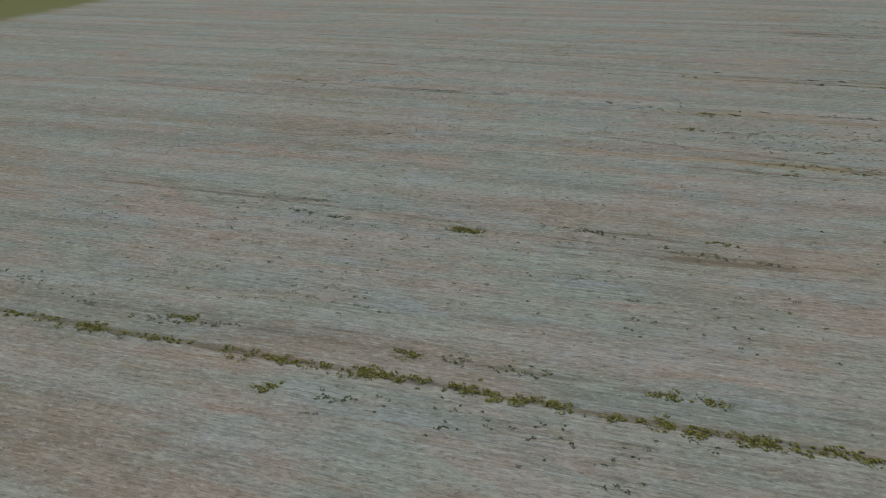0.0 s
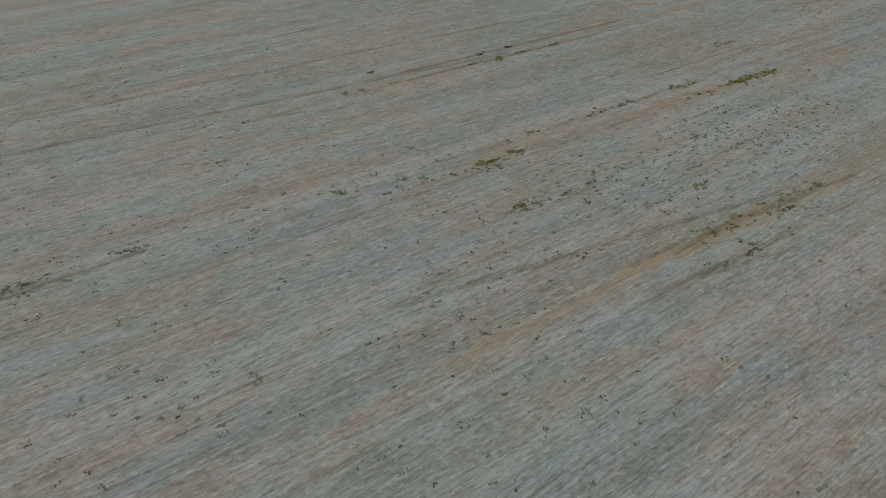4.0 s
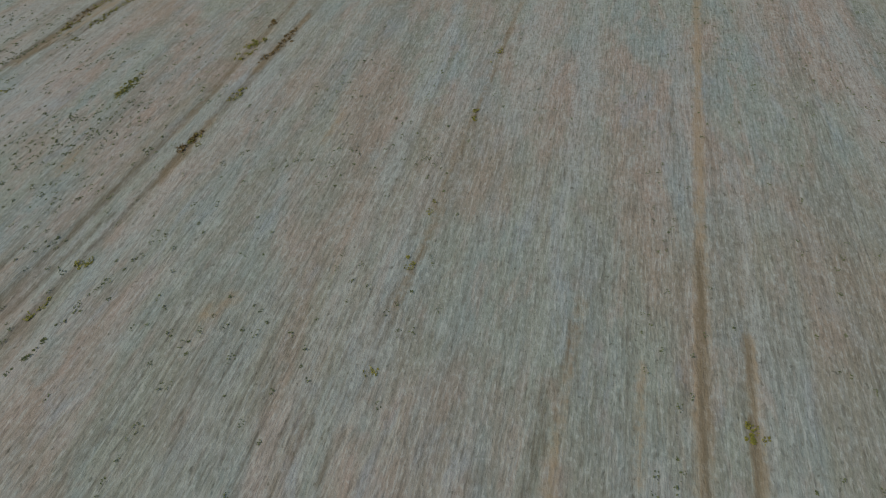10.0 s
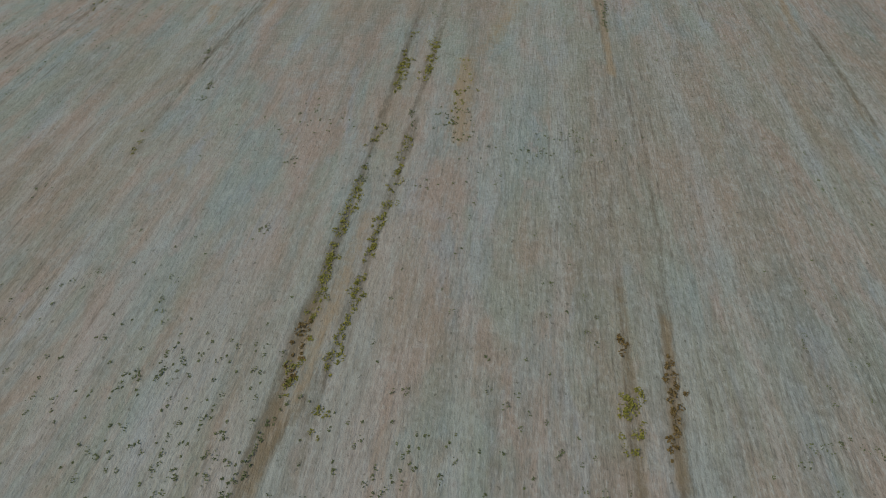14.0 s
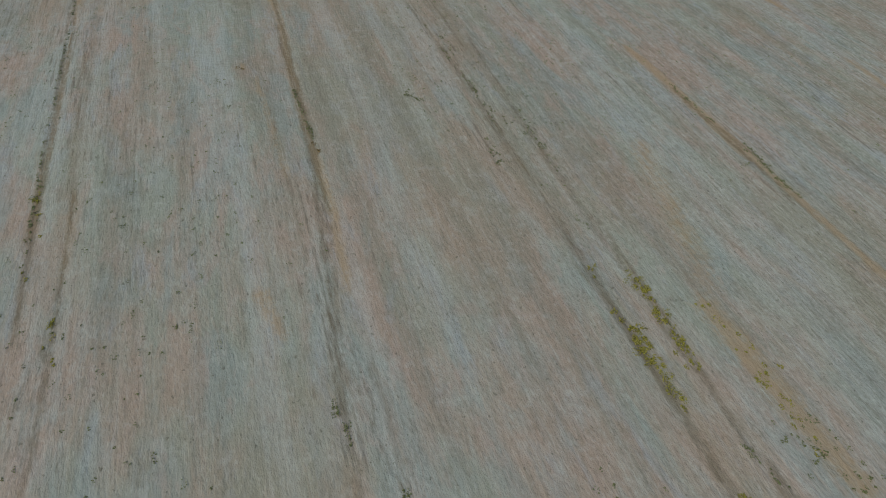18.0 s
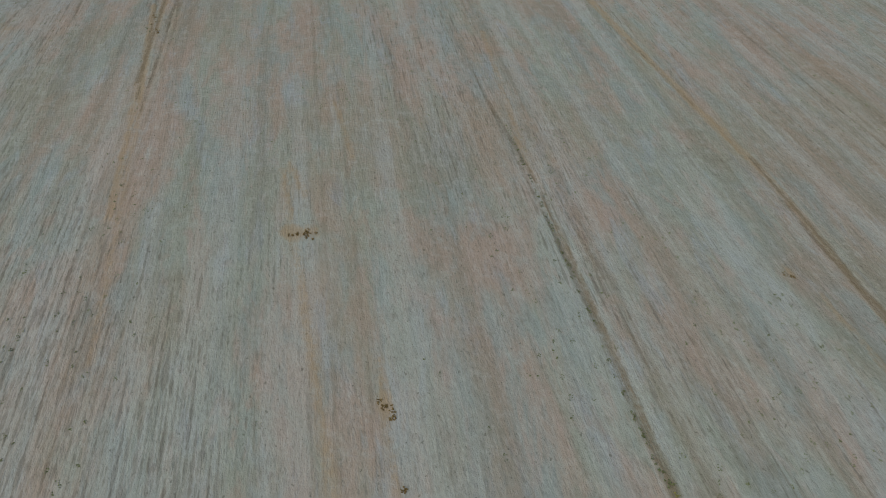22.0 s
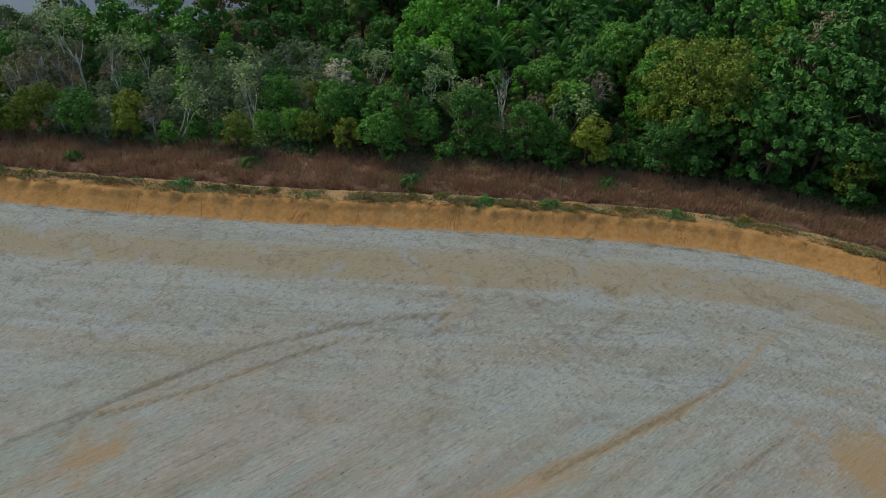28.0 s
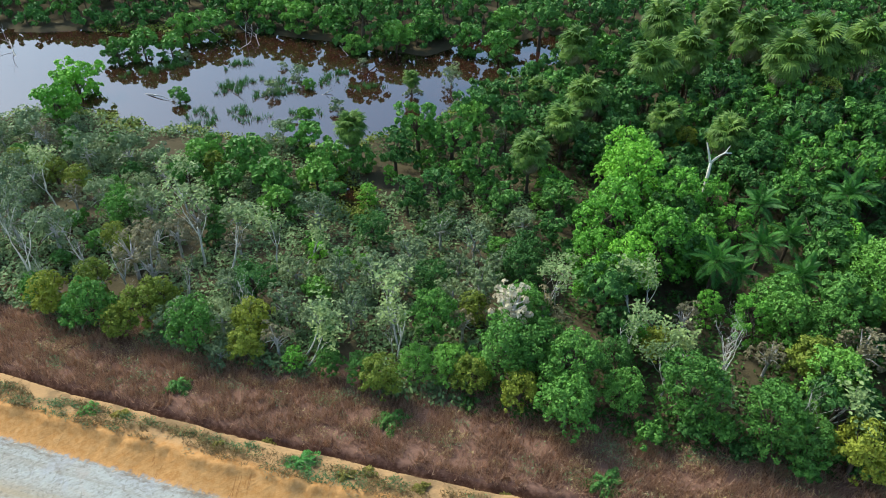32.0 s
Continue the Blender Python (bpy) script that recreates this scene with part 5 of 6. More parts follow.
plant("green_b", 209.5, 225.1, 0.95, 270)
plant("dark_b", 189.5, 248.4, 0.99, 220)
plant("dark_b", 200.7, 235.8, 0.89, 350)
plant("green_b", 221.9, 208.4, 1.42, 125)
plant("dark_a", 224.2, 204.4, 1.15, 225)

plant("fork", 181.7, 306.1, 1.2, -50)
plant("silver_b", 160.8, 286.5, 1.25, 85)
plant("silver_b", 161.6, 284.9, 1.1, 344)
plant("bare_b", 165.8, 284.8, 1.2, 170)
plant("silver_b", 164.0, 294.1, 1.35, 130)
plant("bare_b", 167.9, 279.1, 1.05, 0)
plant("silver_a", 160.2, 290.4, 1.1, 350)
plant("silver_a", 157.0, 298.0, 1.1, 55)
plant("silver_b", 134.8, 302.5, 1.05, 5)
plant("silver_a", 142.5, 300.1, 1.05, 220)
plant("bare_b", 131.3, 310.0, 1.0, 60)

for step in range(58):
    eu = -76 + 2.1 * step
    plant(("dark_bush", "bush", "dark_bush")[step % 3], *at_bank(eu, 13.3 + 0.9 * math.sin(2.7 * step)), 0.95 + 0.3 * math.sin(1.9 * step), 67 * step % 360)


def fill_wood():
    """Trees and bushes that close the gaps."""
    rng = np.random.default_rng(21)
    green = ["green_a", "green_b", "dark_a", "dark_b", "dark_bush", "bush", "dark_a", "bright_b", "dark_b", "green_a"]
    scrub = ["grey_a", "dry_a", "grey_bush", "bare_a", "dark_bush", "bush", "grey_a", "bush", "green_b", "olive_b"]
    taken = [(o.location.x, o.location.y) for o in scene.objects if o.parent is None and o.type == "EMPTY"]
    made = 0
    for _ in range(14000):
        u, w = rng.uniform(-185, 48), 12 + 62 * rng.random() ** 1.25
        x, y = at_bank(u, w)
        if (x - 127) ** 2 + (y - 259) ** 2 > 178 ** 2 or y > 445 or wet(x, y, True) < 4:
            continue
        gap = 2.0 if w < 60 else 2.8
        if any((x - a) ** 2 + (y - b) ** 2 < gap * gap for a, b in taken):
            continue
        taken.append((x, y))
        if wet(x, y, True) < 11 and y < 370:
            pick = ["grey_bush", "bush", "grey_bush"]
        elif w < 16:
            pick = ["bush", "grey_bush", "olive_b"] if u < -92 else ["bush", "dark_bush", "green_b"]
        else:
            pick = scrub if u < -94 and w < 48 else green
        plant(pick[rng.integers(len(pick))], x, y, rng.uniform(0.75, 1.2), rng.uniform(0, 360))
        made += 1
        if made >= 560:
            break


fill_wood()


def far_wood():
    """The canopy behind, joined: nobody could count it."""
    rng = np.random.default_rng(25)
    lots, tco, tfaces = {"dark": [], "green": []}, [], []
    spots = []
    for _ in range(15000):
        x, y = rng.uniform(60, 320), rng.uniform(230, 470)
        u, w = bank_coords(x, y)
        if w < 58 or w > 150 or u > 60 or wet(x, y, True) < 0.5:
            continue
        if any((x - a) ** 2 + (y - b) ** 2 < 6.5 for a, b in spots):
            continue
        spots.append((x, y))
        tall, wide = rng.uniform(4.0, 7.5), rng.uniform(1.8, 3.0)
        if wet(x, y, True) < 5:
            tall *= 0.5
        z = height(u, w, x, y)
        ls = [(x, y, z + tall * 0.6, wide * 0.7, tall * 0.3)]
        for i in range(7):
            a, h = 2.4 * i, rng.uniform(0.2, 0.85) * tall
            ls.append((x + math.cos(a) * wide * 0.6, y + math.sin(a) * wide * 0.6, z + h, wide * 0.42, wide * 0.35))
        tube(tco, tfaces, [(x, y, z - 0.3), (x, y, z + tall * 0.6)], [0.16, 0.08], 5)
        pts, d = crown_points(rng, 312, ls, tuft=0.28)
        lots["dark" if rng.random() < 0.8 else "green"].append(leaf_quads(pts, d, 0.5, rng))
        if len(spots) >= 1500:
            break
    for kind, many in lots.items():
        co = np.concatenate([c for c, _ in many])
        faces, base = [], 0
        for c, f in many:
            faces.append(f + base)
            base += len(c)
        ob = new("far_canopy", mesh_of("far_canopy", co, np.concatenate(faces), LEAF[kind]))
        tagged(ob, kind + " green crowns of the farther wood" if kind == "dark" else "mid-green crowns of the farther wood", "trees", kind="stuff")
    ob = new("far_trunks", mesh_of("far_trunks", tco, tfaces, BARK["brown"], True))
    tagged(ob, "brown trunks of the farther wood", "trees", kind="stuff")


far_wood()


# ---- low growth: stuff of many leaves ----
def stuff(name, label, category, mat, co, faces):
    me = mesh_of(name, co, faces, mat)
    return tagged(new(name, me), label, category, kind="stuff")


def blades(pts, tall, wide, rng, lean=0.35):
    """Grass blades, a triangle each."""
    n = len(pts)
    a = rng.uniform(0, 2 * math.pi, n)
    s = np.stack([np.cos(a), np.sin(a), np.zeros(n)], 1) * (wide * rng.uniform(0.6, 1.3, n))[:, None]
    h = tall * rng.uniform(0.55, 1.25, n)
    tip = np.stack([rng.normal(0, lean, n) * h, rng.normal(0, lean, n) * h, h], 1)
    co = np.stack([pts - s, pts + s, pts + tip], 1).reshape(-1, 3)
    faces = np.arange(3 * n).reshape(-1, 3)
    return co, faces


def undergrowth(name, label, leaf, seed, count, keep, tall):
    rng = np.random.default_rng(seed)
    pts = []
    while len(pts) < count:
        u, w = rng.uniform(-185, 48), 12.5 + 75 * rng.random() ** 1.3
        x, y = at_bank(u, w)
        if (x - 127) ** 2 + (y - 259) ** 2 > 178 ** 2 or not keep(u, w, x, y):
            continue
        z, h = height(u, w, x, y), tall * rng.uniform(0.3, 1.0)
        for _ in range(9):
            pts.append((x + rng.normal(0, 0.45), y + rng.normal(0, 0.45), z + h * rng.random()))
    pts = np.array(pts)
    up = np.tile((0.0, 0.0, 1.0), (len(pts), 1))
    co, faces = leaf_quads(pts, up, 0.25, rng)
    stuff(name, label, "undergrowth", LEAF[leaf], co, faces)


def is_scrub(u, w):
    return u + 6 * noise.noise((u * 0.1, w * 0.1, 4.0)) < -92 and w < 50


# floor herbs take the darkened green, so gaps under the trees look shaded
undergrowth("undergrowth", "green herbs and saplings on the wood's floor, coloured dark for shade", "shade", 31, 100000, lambda u, w, x, y: not is_scrub(u, w) and wet(x, y) < 0.35, 1.3)
undergrowth("scrub_growth", "green herbs and low scrub of the wet ground", "scrub", 32, 62000, lambda u, w, x, y: is_scrub(u, w) and wet(x, y) < 0.35 and noise.noise((x * 0.12, y * 0.12, 2.0)) > -0.25, 1.1)
undergrowth("swamp_herbs", "olive-green herbs standing at the water's edge", "olive", 33, 9000, lambda u, w, x, y: 0.08 < wet(x, y) < 0.75, 0.8)


def dry_grass():
    """The red-brown strip between drain and wood."""
    rng = np.random.default_rng(41)
    pts = []
    while len(pts) < 110000:
        u, w = rng.uniform(-150, 44), rng.uniform(6.0, 14.5)
        if w > 12.5 and rng.random() < 0.5:
            continue
        if noise.noise((u * 0.35, w * 0.6, 8.0)) < -0.12 and rng.random() < 0.75:
            continue
        x, y = at_bank(u, w)
        z = height(u, w, x, y)
        for _ in range(6):
            pts.append((x + rng.normal(0, 0.22), y + rng.normal(0, 0.22), z - 0.03))
    co, faces = blades(np.array(pts), 0.75, 0.035, rng)
    stuff("dry_grass", "tall red-brown dry grass along the drain", "grass", LEAF["red"], co, faces)


dry_grass()


def tufts(name, label, mat, seed, spots, tall, per, wide=0.03):
    rng = np.random.default_rng(seed)
    pts = []
    for u, w, r in spots:
        for _ in range(max(4, int(per * r * r * 8))):
            a, q = rng.uniform(0, 2 * math.pi), r * math.sqrt(rng.random())
            uu, ww = u + q * 1.5 * math.cos(a), w + q * 0.7 * math.sin(a)
            x, y = at_bank(uu, ww)
            pts.append((x, y, height(uu, ww, x, y) - 0.02))
    pts = np.array(pts)
    pts[:, 2] += rng.random(len(pts)) ** 2 * tall
    co, faces = leaf_quads(pts, np.tile((0.0, 0.0, 0.6), (len(pts), 1)), 0.06, rng, 4.0)
    stuff(name, label, "grass", LEAF[mat], co, faces)


def verge_spots(seed, n, lo, hi, big):
    rng = np.random.default_rng(seed)
    out = []
    while len(out) < n:
        u, w = rng.uniform(-150, 44), rng.uniform(lo, hi)
        if noise.noise((u * 0.22, w * 0.6, seed)) > -0.08:
            out.append((u, w, big * rng.uniform(0.4, 1.2)))
    return out


tufts("pale_grass", "pale straw and olive tufts in the red-brown grass", "straw", 54, verge_spots(4, 620, 6.4, 13.0, 0.6), 0.6, 16)
tufts("strip_green", "dull green tufts in the red-brown grass", "grey", 55, verge_spots(5, 420, 6.8, 14.0, 0.65), 0.6, 20)
tufts("verge_grass", "brown dry grass tufts on the bank's top", "brown", 51, verge_spots(1, 1700, 2.2, 4.2, 0.38), 0.6, 26)
tufts("verge_straw", "straw-coloured grass tufts on the bank's top", "straw", 52, verge_spots(2, 700, 1.9, 4.4, 0.3), 0.28, 24)
tufts("verge_green", "scattered green grass on the bank's top", "scrub", 53, verge_spots(3, 1500, 2.2, 4.2, 0.36), 0.5, 26)


def herb_clump(x, y, r, tall=0.45, leaf="verge", seed=0):
    """A single bright herb on the bank."""
    rng = np.random.default_rng(seed + int(x * 7))
    u, w = bank_coords(x, y)
    n = int(950 * r)
    a, q = rng.uniform(0, 2 * math.pi, n), r * np.sqrt(rng.random(n))
    q = q * (0.72 + 0.26 * np.sin(3 * a + x) + 0.2 * np.sin(7 * a + 2 * y))
    h = tall * np.maximum(0.12, 1 - (q / r) ** 2) * (0.75 + 0.35 * np.sin(5 * a + y)) * rng.uniform(0.2, 1.15, n) + 0.03
    pts = np.stack([q * np.cos(a) * 1.3, q * np.sin(a), h], 1)
    co, faces = leaf_quads(pts, np.tile((0.0, 0.0, 1.0), (n, 1)), 0.1 if leaf != "green" else 0.14, rng)
    ob = new("herb_clump", mesh_of("herb_clump", co, faces, LEAF["dark" if leaf == "green" else leaf]))
    ob.location = (x, y, height(u, w, x, y))
    return tagged(ob, "bright green leafy herb clump on the sandy bank" if leaf == "verge" else "dull olive herb clump on the sandy bank" if leaf == "weed" else "dark green shrub rising from the dry grass", "plant", "herbs on the bank")


herb_clump(131.6, 292.0, 1.2)
herb_clump(119.7, 302.4, 0.7, 0.35, "weed")
herb_clump(126.2, 296.2, 0.5, 0.35, "weed")
herb_clump(129.8, 296.0, 0.6, 0.35, "weed")
herb_clump(134.1, 289.6, 0.7, 0.35, "weed")
herb_clump(135.8, 289.3, 0.6, 0.35, "weed")
herb_clump(138.8, 286.4, 0.6, 0.35, "weed")
herb_clump(154.9, 273.6, 1.3)
herb_clump(159.9, 270.0, 1.2)
herb_clump(165.3, 265.5, 0.8, 0.35, "weed")
herb_clump(117.5, 303.8, 0.9)
herb_clump(152.1, 277.0, 0.8, 0.35, "weed")
herb_clump(144.3, 283.9, 0.7, 0.35, "weed")
herb_clump(168.9, 262.2, 0.9)
herb_clump(149.6, 278.2, 0.7, 0.35, "weed")
herb_clump(161.9, 268.3, 0.7, 0.35, "weed")
herb_clump(178.4, 253.9, 0.9)
herb_clump(180.4, 250.1, 0.9)
herb_clump(174.2, 258.3, 0.8, 0.35, "weed")
herb_clump(151.4, 281.4, 1.5, 0.75, "green")
herb_clump(124.4, 304.1, 1.1, 0.75, "green")
herb_clump(168.1, 270.4, 1.3, 0.75, "green")
herb_clump(139.3, 293.4, 1.3, 0.75, "green")


# ---- weeds of the field, along the wheel tracks and strewn ----
WEEDS = {"weed": [], "dull": [], "rust": []}
weed_rng = np.random.default_rng(61)


def stretch(kind, x0, y0, x1, y1, spread, per):
    """Weed tufts along a line, so many to a metre."""
    ln = max(0.6, math.hypot(x1 - x0, y1 - y0))
    for _ in range(int(ln * per * (1.0 if y0 < 45 or kind == "dull" else 0.45 if y0 < 128 else 0.27)) + 2):
        t = weed_rng.random()
        if noise.noise((x0 * 1.3 + t * (x1 - x0) * 1.3, y0 * 3, 6.0)) < -0.12 and weed_rng.random() < 0.8:
            continue
        WEEDS[kind].append((x0 + t * (x1 - x0) + weed_rng.normal(0, 0.15), y0 + t * (y1 - y0) + weed_rng.normal(0, spread * 0.55), weed_rng.uniform(0.2, 0.75) * (0.7 + 0.6 * noise.noise((x0 + 3 * t, y0, 2.0)))))


stretch("dull", -35.7, 28.1, -26.9, 26.0, .25, 3)
stretch("weed", -32.1, 24.3, -28.0, 24.3, .25, 6)
stretch("weed", -27.9, 24.2, -25.1, 24.2, .35, 16)
stretch("weed", -25.0, 24.1, -19.5, 24.2, .3, 8)
stretch("weed", -18.1, 24.1, -16.0, 24.1, .35, 14)
stretch("weed", -16.0, 24.1, -12.5, 24.2, .3, 8)
stretch("weed", -12.5, 24.2, -10.0, 24.2, .4, 20)
stretch("weed", -10.0, 24.2, -7.8, 24.2, .35, 14)
stretch("weed", -7.0, 24.1, -5.1, 24.1, .4, 18)
stretch("weed", -5.1, 24.0, -0.9, 24.1, .35, 13)
stretch("weed", 0.0, 23.9, 2.1, 24.0, .25, 7)
stretch("weed", 2.1, 23.9, 4.3, 23.9, .4, 18)
stretch("weed", 5.0, 23.9, 7.1, 23.9, .35, 15)
stretch("weed", 7.3, 23.8, 9.3, 24.0, .35, 12)
stretch("weed", 9.3, 23.9, 10.6, 24.0, .3, 8)
stretch("dull", -24.9, 25.6, -18.4, 26.2, .35, 7)
stretch("weed", -22.8, 26.2, -21.1, 26.3, .3, 10)
stretch("weed", -10.4, 26.1, -8.4, 26.1, .3, 8)
stretch("dull", -7.8, 26.1, -6.4, 26.1, .3, 9)
stretch("dull", -5.6, 26.0, -1.9, 26.2, .3, 5)
stretch("weed", 1.8, 25.9, 5.1, 26.0, .3, 9)
stretch("weed", -15.4, 22.0, -14.1, 22.1, .3, 10)
stretch("dull", -12.3, 22.0, -10.3, 22.3, .3, 9)
stretch("weed", -11.0, 40.0, -9.4, 40.0, .35, 12)
stretch("dull", -23.1, 40.4, -18.2, 40.1, .2, 4)
stretch("weed", -38.9, 75.8, -35.4, 74.5, .3, 6)
stretch("dull", 2.7, 65.8, 11.0, 65.9, .2, 5)
stretch("dull", -3.4, 41.9, 6.5, 40.0, .2, 2)

stretch("dull", -24.0, 42.6, -20.0, 42.4, .25, 5)
stretch("dull", -3.9, 42.1, -1.1, 41.9, .25, 9)
stretch("weed", 5.0, 42.3, 6.9, 42.0, .35, 6)
stretch("dull", -22.9, 40.5, -18.2, 40.0, .3, 7)
stretch("weed", -10.9, 40.3, -9.0, 40.0, .4, 16)
stretch("weed", -41.3, 76.6, -36.6, 76.4, .3, 7)
stretch("dull", 1.2, 40.1, 11.4, 40.0, .2, 3)
stretch("dull", -25.5, 75.0, -19.0, 75.1, .3, 6)
stretch("dull", -16.3, 75.4, -14.0, 74.8, .25, 6)
stretch("dull", 3.4, 71.9, 7.1, 71.0, .3, 7)
stretch("weed", 29.4, 71.0, 36.2, 71.0, .35, 11)
stretch("dull", 12.6, 57.8, 18.2, 57.1, .25, 6)
stretch("dull", 10.9, 55.7, 12.4, 55.5, .3, 8)
stretch("dull", -22.4, 58.7, -22.0, 58.6, .4, 12)
stretch("dull", 25.8, 73.1, 28.8, 72.9, .3, 6)

stretch("weed", 30.6, 71.2, 35.9, 70.6, .4, 14)
stretch("weed", 5.4, 71.8, 8.1, 71.9, .4, 14)
stretch("weed", 8.5, 72.1, 9.4, 71.7, .35, 9)
stretch("weed", -3.5, 74.2, -2.8, 73.8, .35, 9)
stretch("weed", 0.1, 74.1, 2.7, 71.7, .4, 6)
stretch("weed", -1.0, 72.2, -0.4, 72.0, .35, 9)
stretch("weed", 3.1, 66.2, 6.2, 66.6, .3, 9)
stretch("dull", 9.7, 65.9, 11.7, 65.7, .3, 8)
stretch("weed", 14.6, 62.0, 15.9, 61.7, .35, 8)
stretch("weed", 13.9, 58.2, 15.0, 57.7, .4, 12)
stretch("weed", 15.9, 58.2, 21.4, 57.7, .35, 7)
stretch("weed", 11.3, 58.1, 12.1, 58.1, .35, 8)
stretch("weed", 11.9, 56.5, 12.5, 56.2, .4, 10)
stretch("dull", 8.5, 56.6, 9.6, 56.1, .4, 8)
stretch("weed", 37.2, 77.8, 39.9, 77.3, .5, 9)
stretch("dull", 24.0, 69.1, 30.9, 64.9, 1.6, 6)
stretch("dull", 19.6, 67.2, 25.5, 62.6, 1.6, 6)
stretch("dull", 18.2, 73.3, 21.9, 73.0, .3, 4)
stretch("weed", 25.8, 73.1, 28.0, 72.9, .35, 6)
stretch("dull", -8.4, 88.9, -3.6, 87.1, .3, 2)
stretch("weed", 30.9, 70.7, 35.7, 70.6, .4, 12)
stretch("weed", 25.3, 71.2, 29.1, 70.7, .35, 6)
stretch("weed", 26.0, 73.0, 27.4, 72.7, .35, 9)
stretch("weed", 21.2, 86.9, 22.4, 86.6, .35, 9)
stretch("weed", 25.2, 86.6, 26.3, 86.5, .35, 7)
stretch("weed", 5.8, 87.5, 6.4, 87.3, .35, 9)
stretch("weed", 3.9, 87.4, 5.0, 87.4, .35, 7)
stretch("weed", 17.9, 73.5, 18.7, 73.3, .35, 9)
stretch("dull", 14.6, 73.9, 17.4, 73.0, .3, 4)
stretch("weed", 9.1, 73.7, 9.7, 73.4, .35, 9)
stretch("weed", 11.7, 73.6, 12.4, 73.5, .3, 6)
stretch("weed", 9.1, 72.1, 9.8, 71.7, .35, 9)
stretch("dull", 20.9, 73.9, 22.0, 72.9, .4, 5)
stretch("dull", 20.6, 120.1, 25.4, 119.8, .25, 5)
stretch("dull", 20.6, 117.1, 29.9, 115.4, .25, 5)
stretch("rust", 8.5, 90.5, 8.5, 90.0, .25, 9)
stretch("weed", 8.2, 87.5, 9.0, 87.0, .3, 6)
stretch("weed", 15.1, 87.0, 19.6, 86.2, .25, 3)

stretch("weed", 37.2, 77.7, 38.8, 77.0, .5, 10)
stretch("weed", 25.4, 86.7, 26.2, 86.4, .35, 8)
stretch("weed", 21.3, 86.9, 22.7, 86.5, .4, 10)
stretch("rust", 21.2, 88.9, 22.0, 88.6, .35, 8)
stretch("rust", 17.7, 88.9, 19.6, 88.6, .3, 6)
stretch("weed", 19.3, 86.9, 19.9, 86.6, .3, 8)
stretch("dull", 16.9, 87.1, 18.0, 86.7, .3, 7)
stretch("dull", 44.1, 124.7, 47.3, 124.6, .35, 10)
stretch("weed", 44.6, 117.5, 46.0, 116.8, .3, 9)
stretch("weed", 39.2, 117.5, 41.1, 116.8, .35, 5)
stretch("weed", 24.9, 102.0, 26.1, 101.8, .35, 6)
stretch("weed", 43.9, 124.9, 47.0, 124.8, .45, 12)
stretch("weed", 51.2, 134.2, 60.5, 134.5, .35, 14)
stretch("weed", 60.5, 134.5, 66.7, 134.0, .35, 12)
stretch("weed", 52.7, 132.8, 65.9, 132.3, .35, 9)
stretch("dull", 45.5, 135.6, 51.2, 134.2, .3, 8)
stretch("dull", 42.3, 133.2, 43.4, 132.4, .4, 8)
stretch("rust", 38.8, 117.5, 41.2, 117.3, .35, 13)
stretch("weed", 45.4, 117.1, 46.7, 116.7, .35, 9)
stretch("weed", 51.0, 118.7, 53.6, 118.5, .35, 10)
stretch("dull", 37.5, 119.4, 38.8, 119.4, .35, 9)
stretch("weed", 28.4, 117.8, 29.4, 117.4, .4, 14)
stretch("dull", 29.8, 120.0, 30.3, 119.9, .35, 9)
stretch("weed", 25.0, 117.9, 26.6, 117.7, .35, 10)
stretch("dull", 24.4, 119.9, 26.1, 119.8, .35, 8)
stretch("weed", 36.1, 101.8, 37.3, 101.5, .35, 8)
stretch("weed", 32.0, 101.8, 32.8, 101.5, .4, 9)
stretch("weed", 53.3, 101.2, 56.9, 101.0, .3, 4)
stretch("weed", 44.9, 101.2, 47.4, 101.2, .3, 6)
stretch("dull", 27.4, 123.7, 28.4, 122.9, .5, 6)
stretch("dull", 46.1, 130.3, 50.1, 127.5, 1.2, 5)
stretch("dull", 35.9, 126.4, 43.0, 122.9, 1.8, 4)

stretch("weed", 43.5, 124.9, 47.3, 124.7, .4, 11)
stretch("weed", 50.1, 119.2, 53.4, 118.9, .35, 10)
stretch("rust", 50.1, 117.4, 53.8, 116.7, .35, 9)
stretch("weed", 45.4, 117.3, 46.3, 116.9, .35, 9)
stretch("weed", 42.6, 133.0, 43.3, 132.7, .4, 9)
stretch("weed", 44.8, 140.2, 45.4, 139.9, .4, 10)
stretch("weed", 49.5, 132.7, 50.6, 132.5, .35, 8)
stretch("weed", 79.2, 133.8, 85.1, 133.4, .35, 10)
stretch("weed", 81.7, 132.1, 87.3, 131.6, .35, 9)
stretch("weed", 75.1, 129.1, 81.3, 128.6, .7, 5)
stretch("dull", 41.1, 128.2, 40.5, 125.8, 1.5, 5)
stretch("rust", 50.8, 134.5, 55.9, 134.5, .35, 18)
stretch("weed", 55.9, 134.5, 62.1, 134.3, .3, 16)
stretch("weed", 62.1, 134.3, 73.6, 134.2, .3, 10)
stretch("weed", 53.6, 132.6, 58.4, 132.4, .3, 16)
stretch("weed", 58.4, 132.4, 65.4, 132.2, .3, 14)
stretch("weed", 65.4, 132.2, 73.7, 132.0, .3, 8)
stretch("weed", 80.3, 133.9, 85.9, 133.8, .35, 14)
stretch("weed", 80.5, 131.8, 89.0, 131.8, .35, 12)
stretch("weed", 79.5, 129.2, 85.4, 129.0, .6, 6)
stretch("rust", 56.6, 119.0, 54.5, 119.0, .3, 8)
stretch("weed", 53.7, 119.1, 51.8, 118.9, .35, 12)
stretch("rust", 56.1, 116.9, 52.2, 117.1, .3, 12)
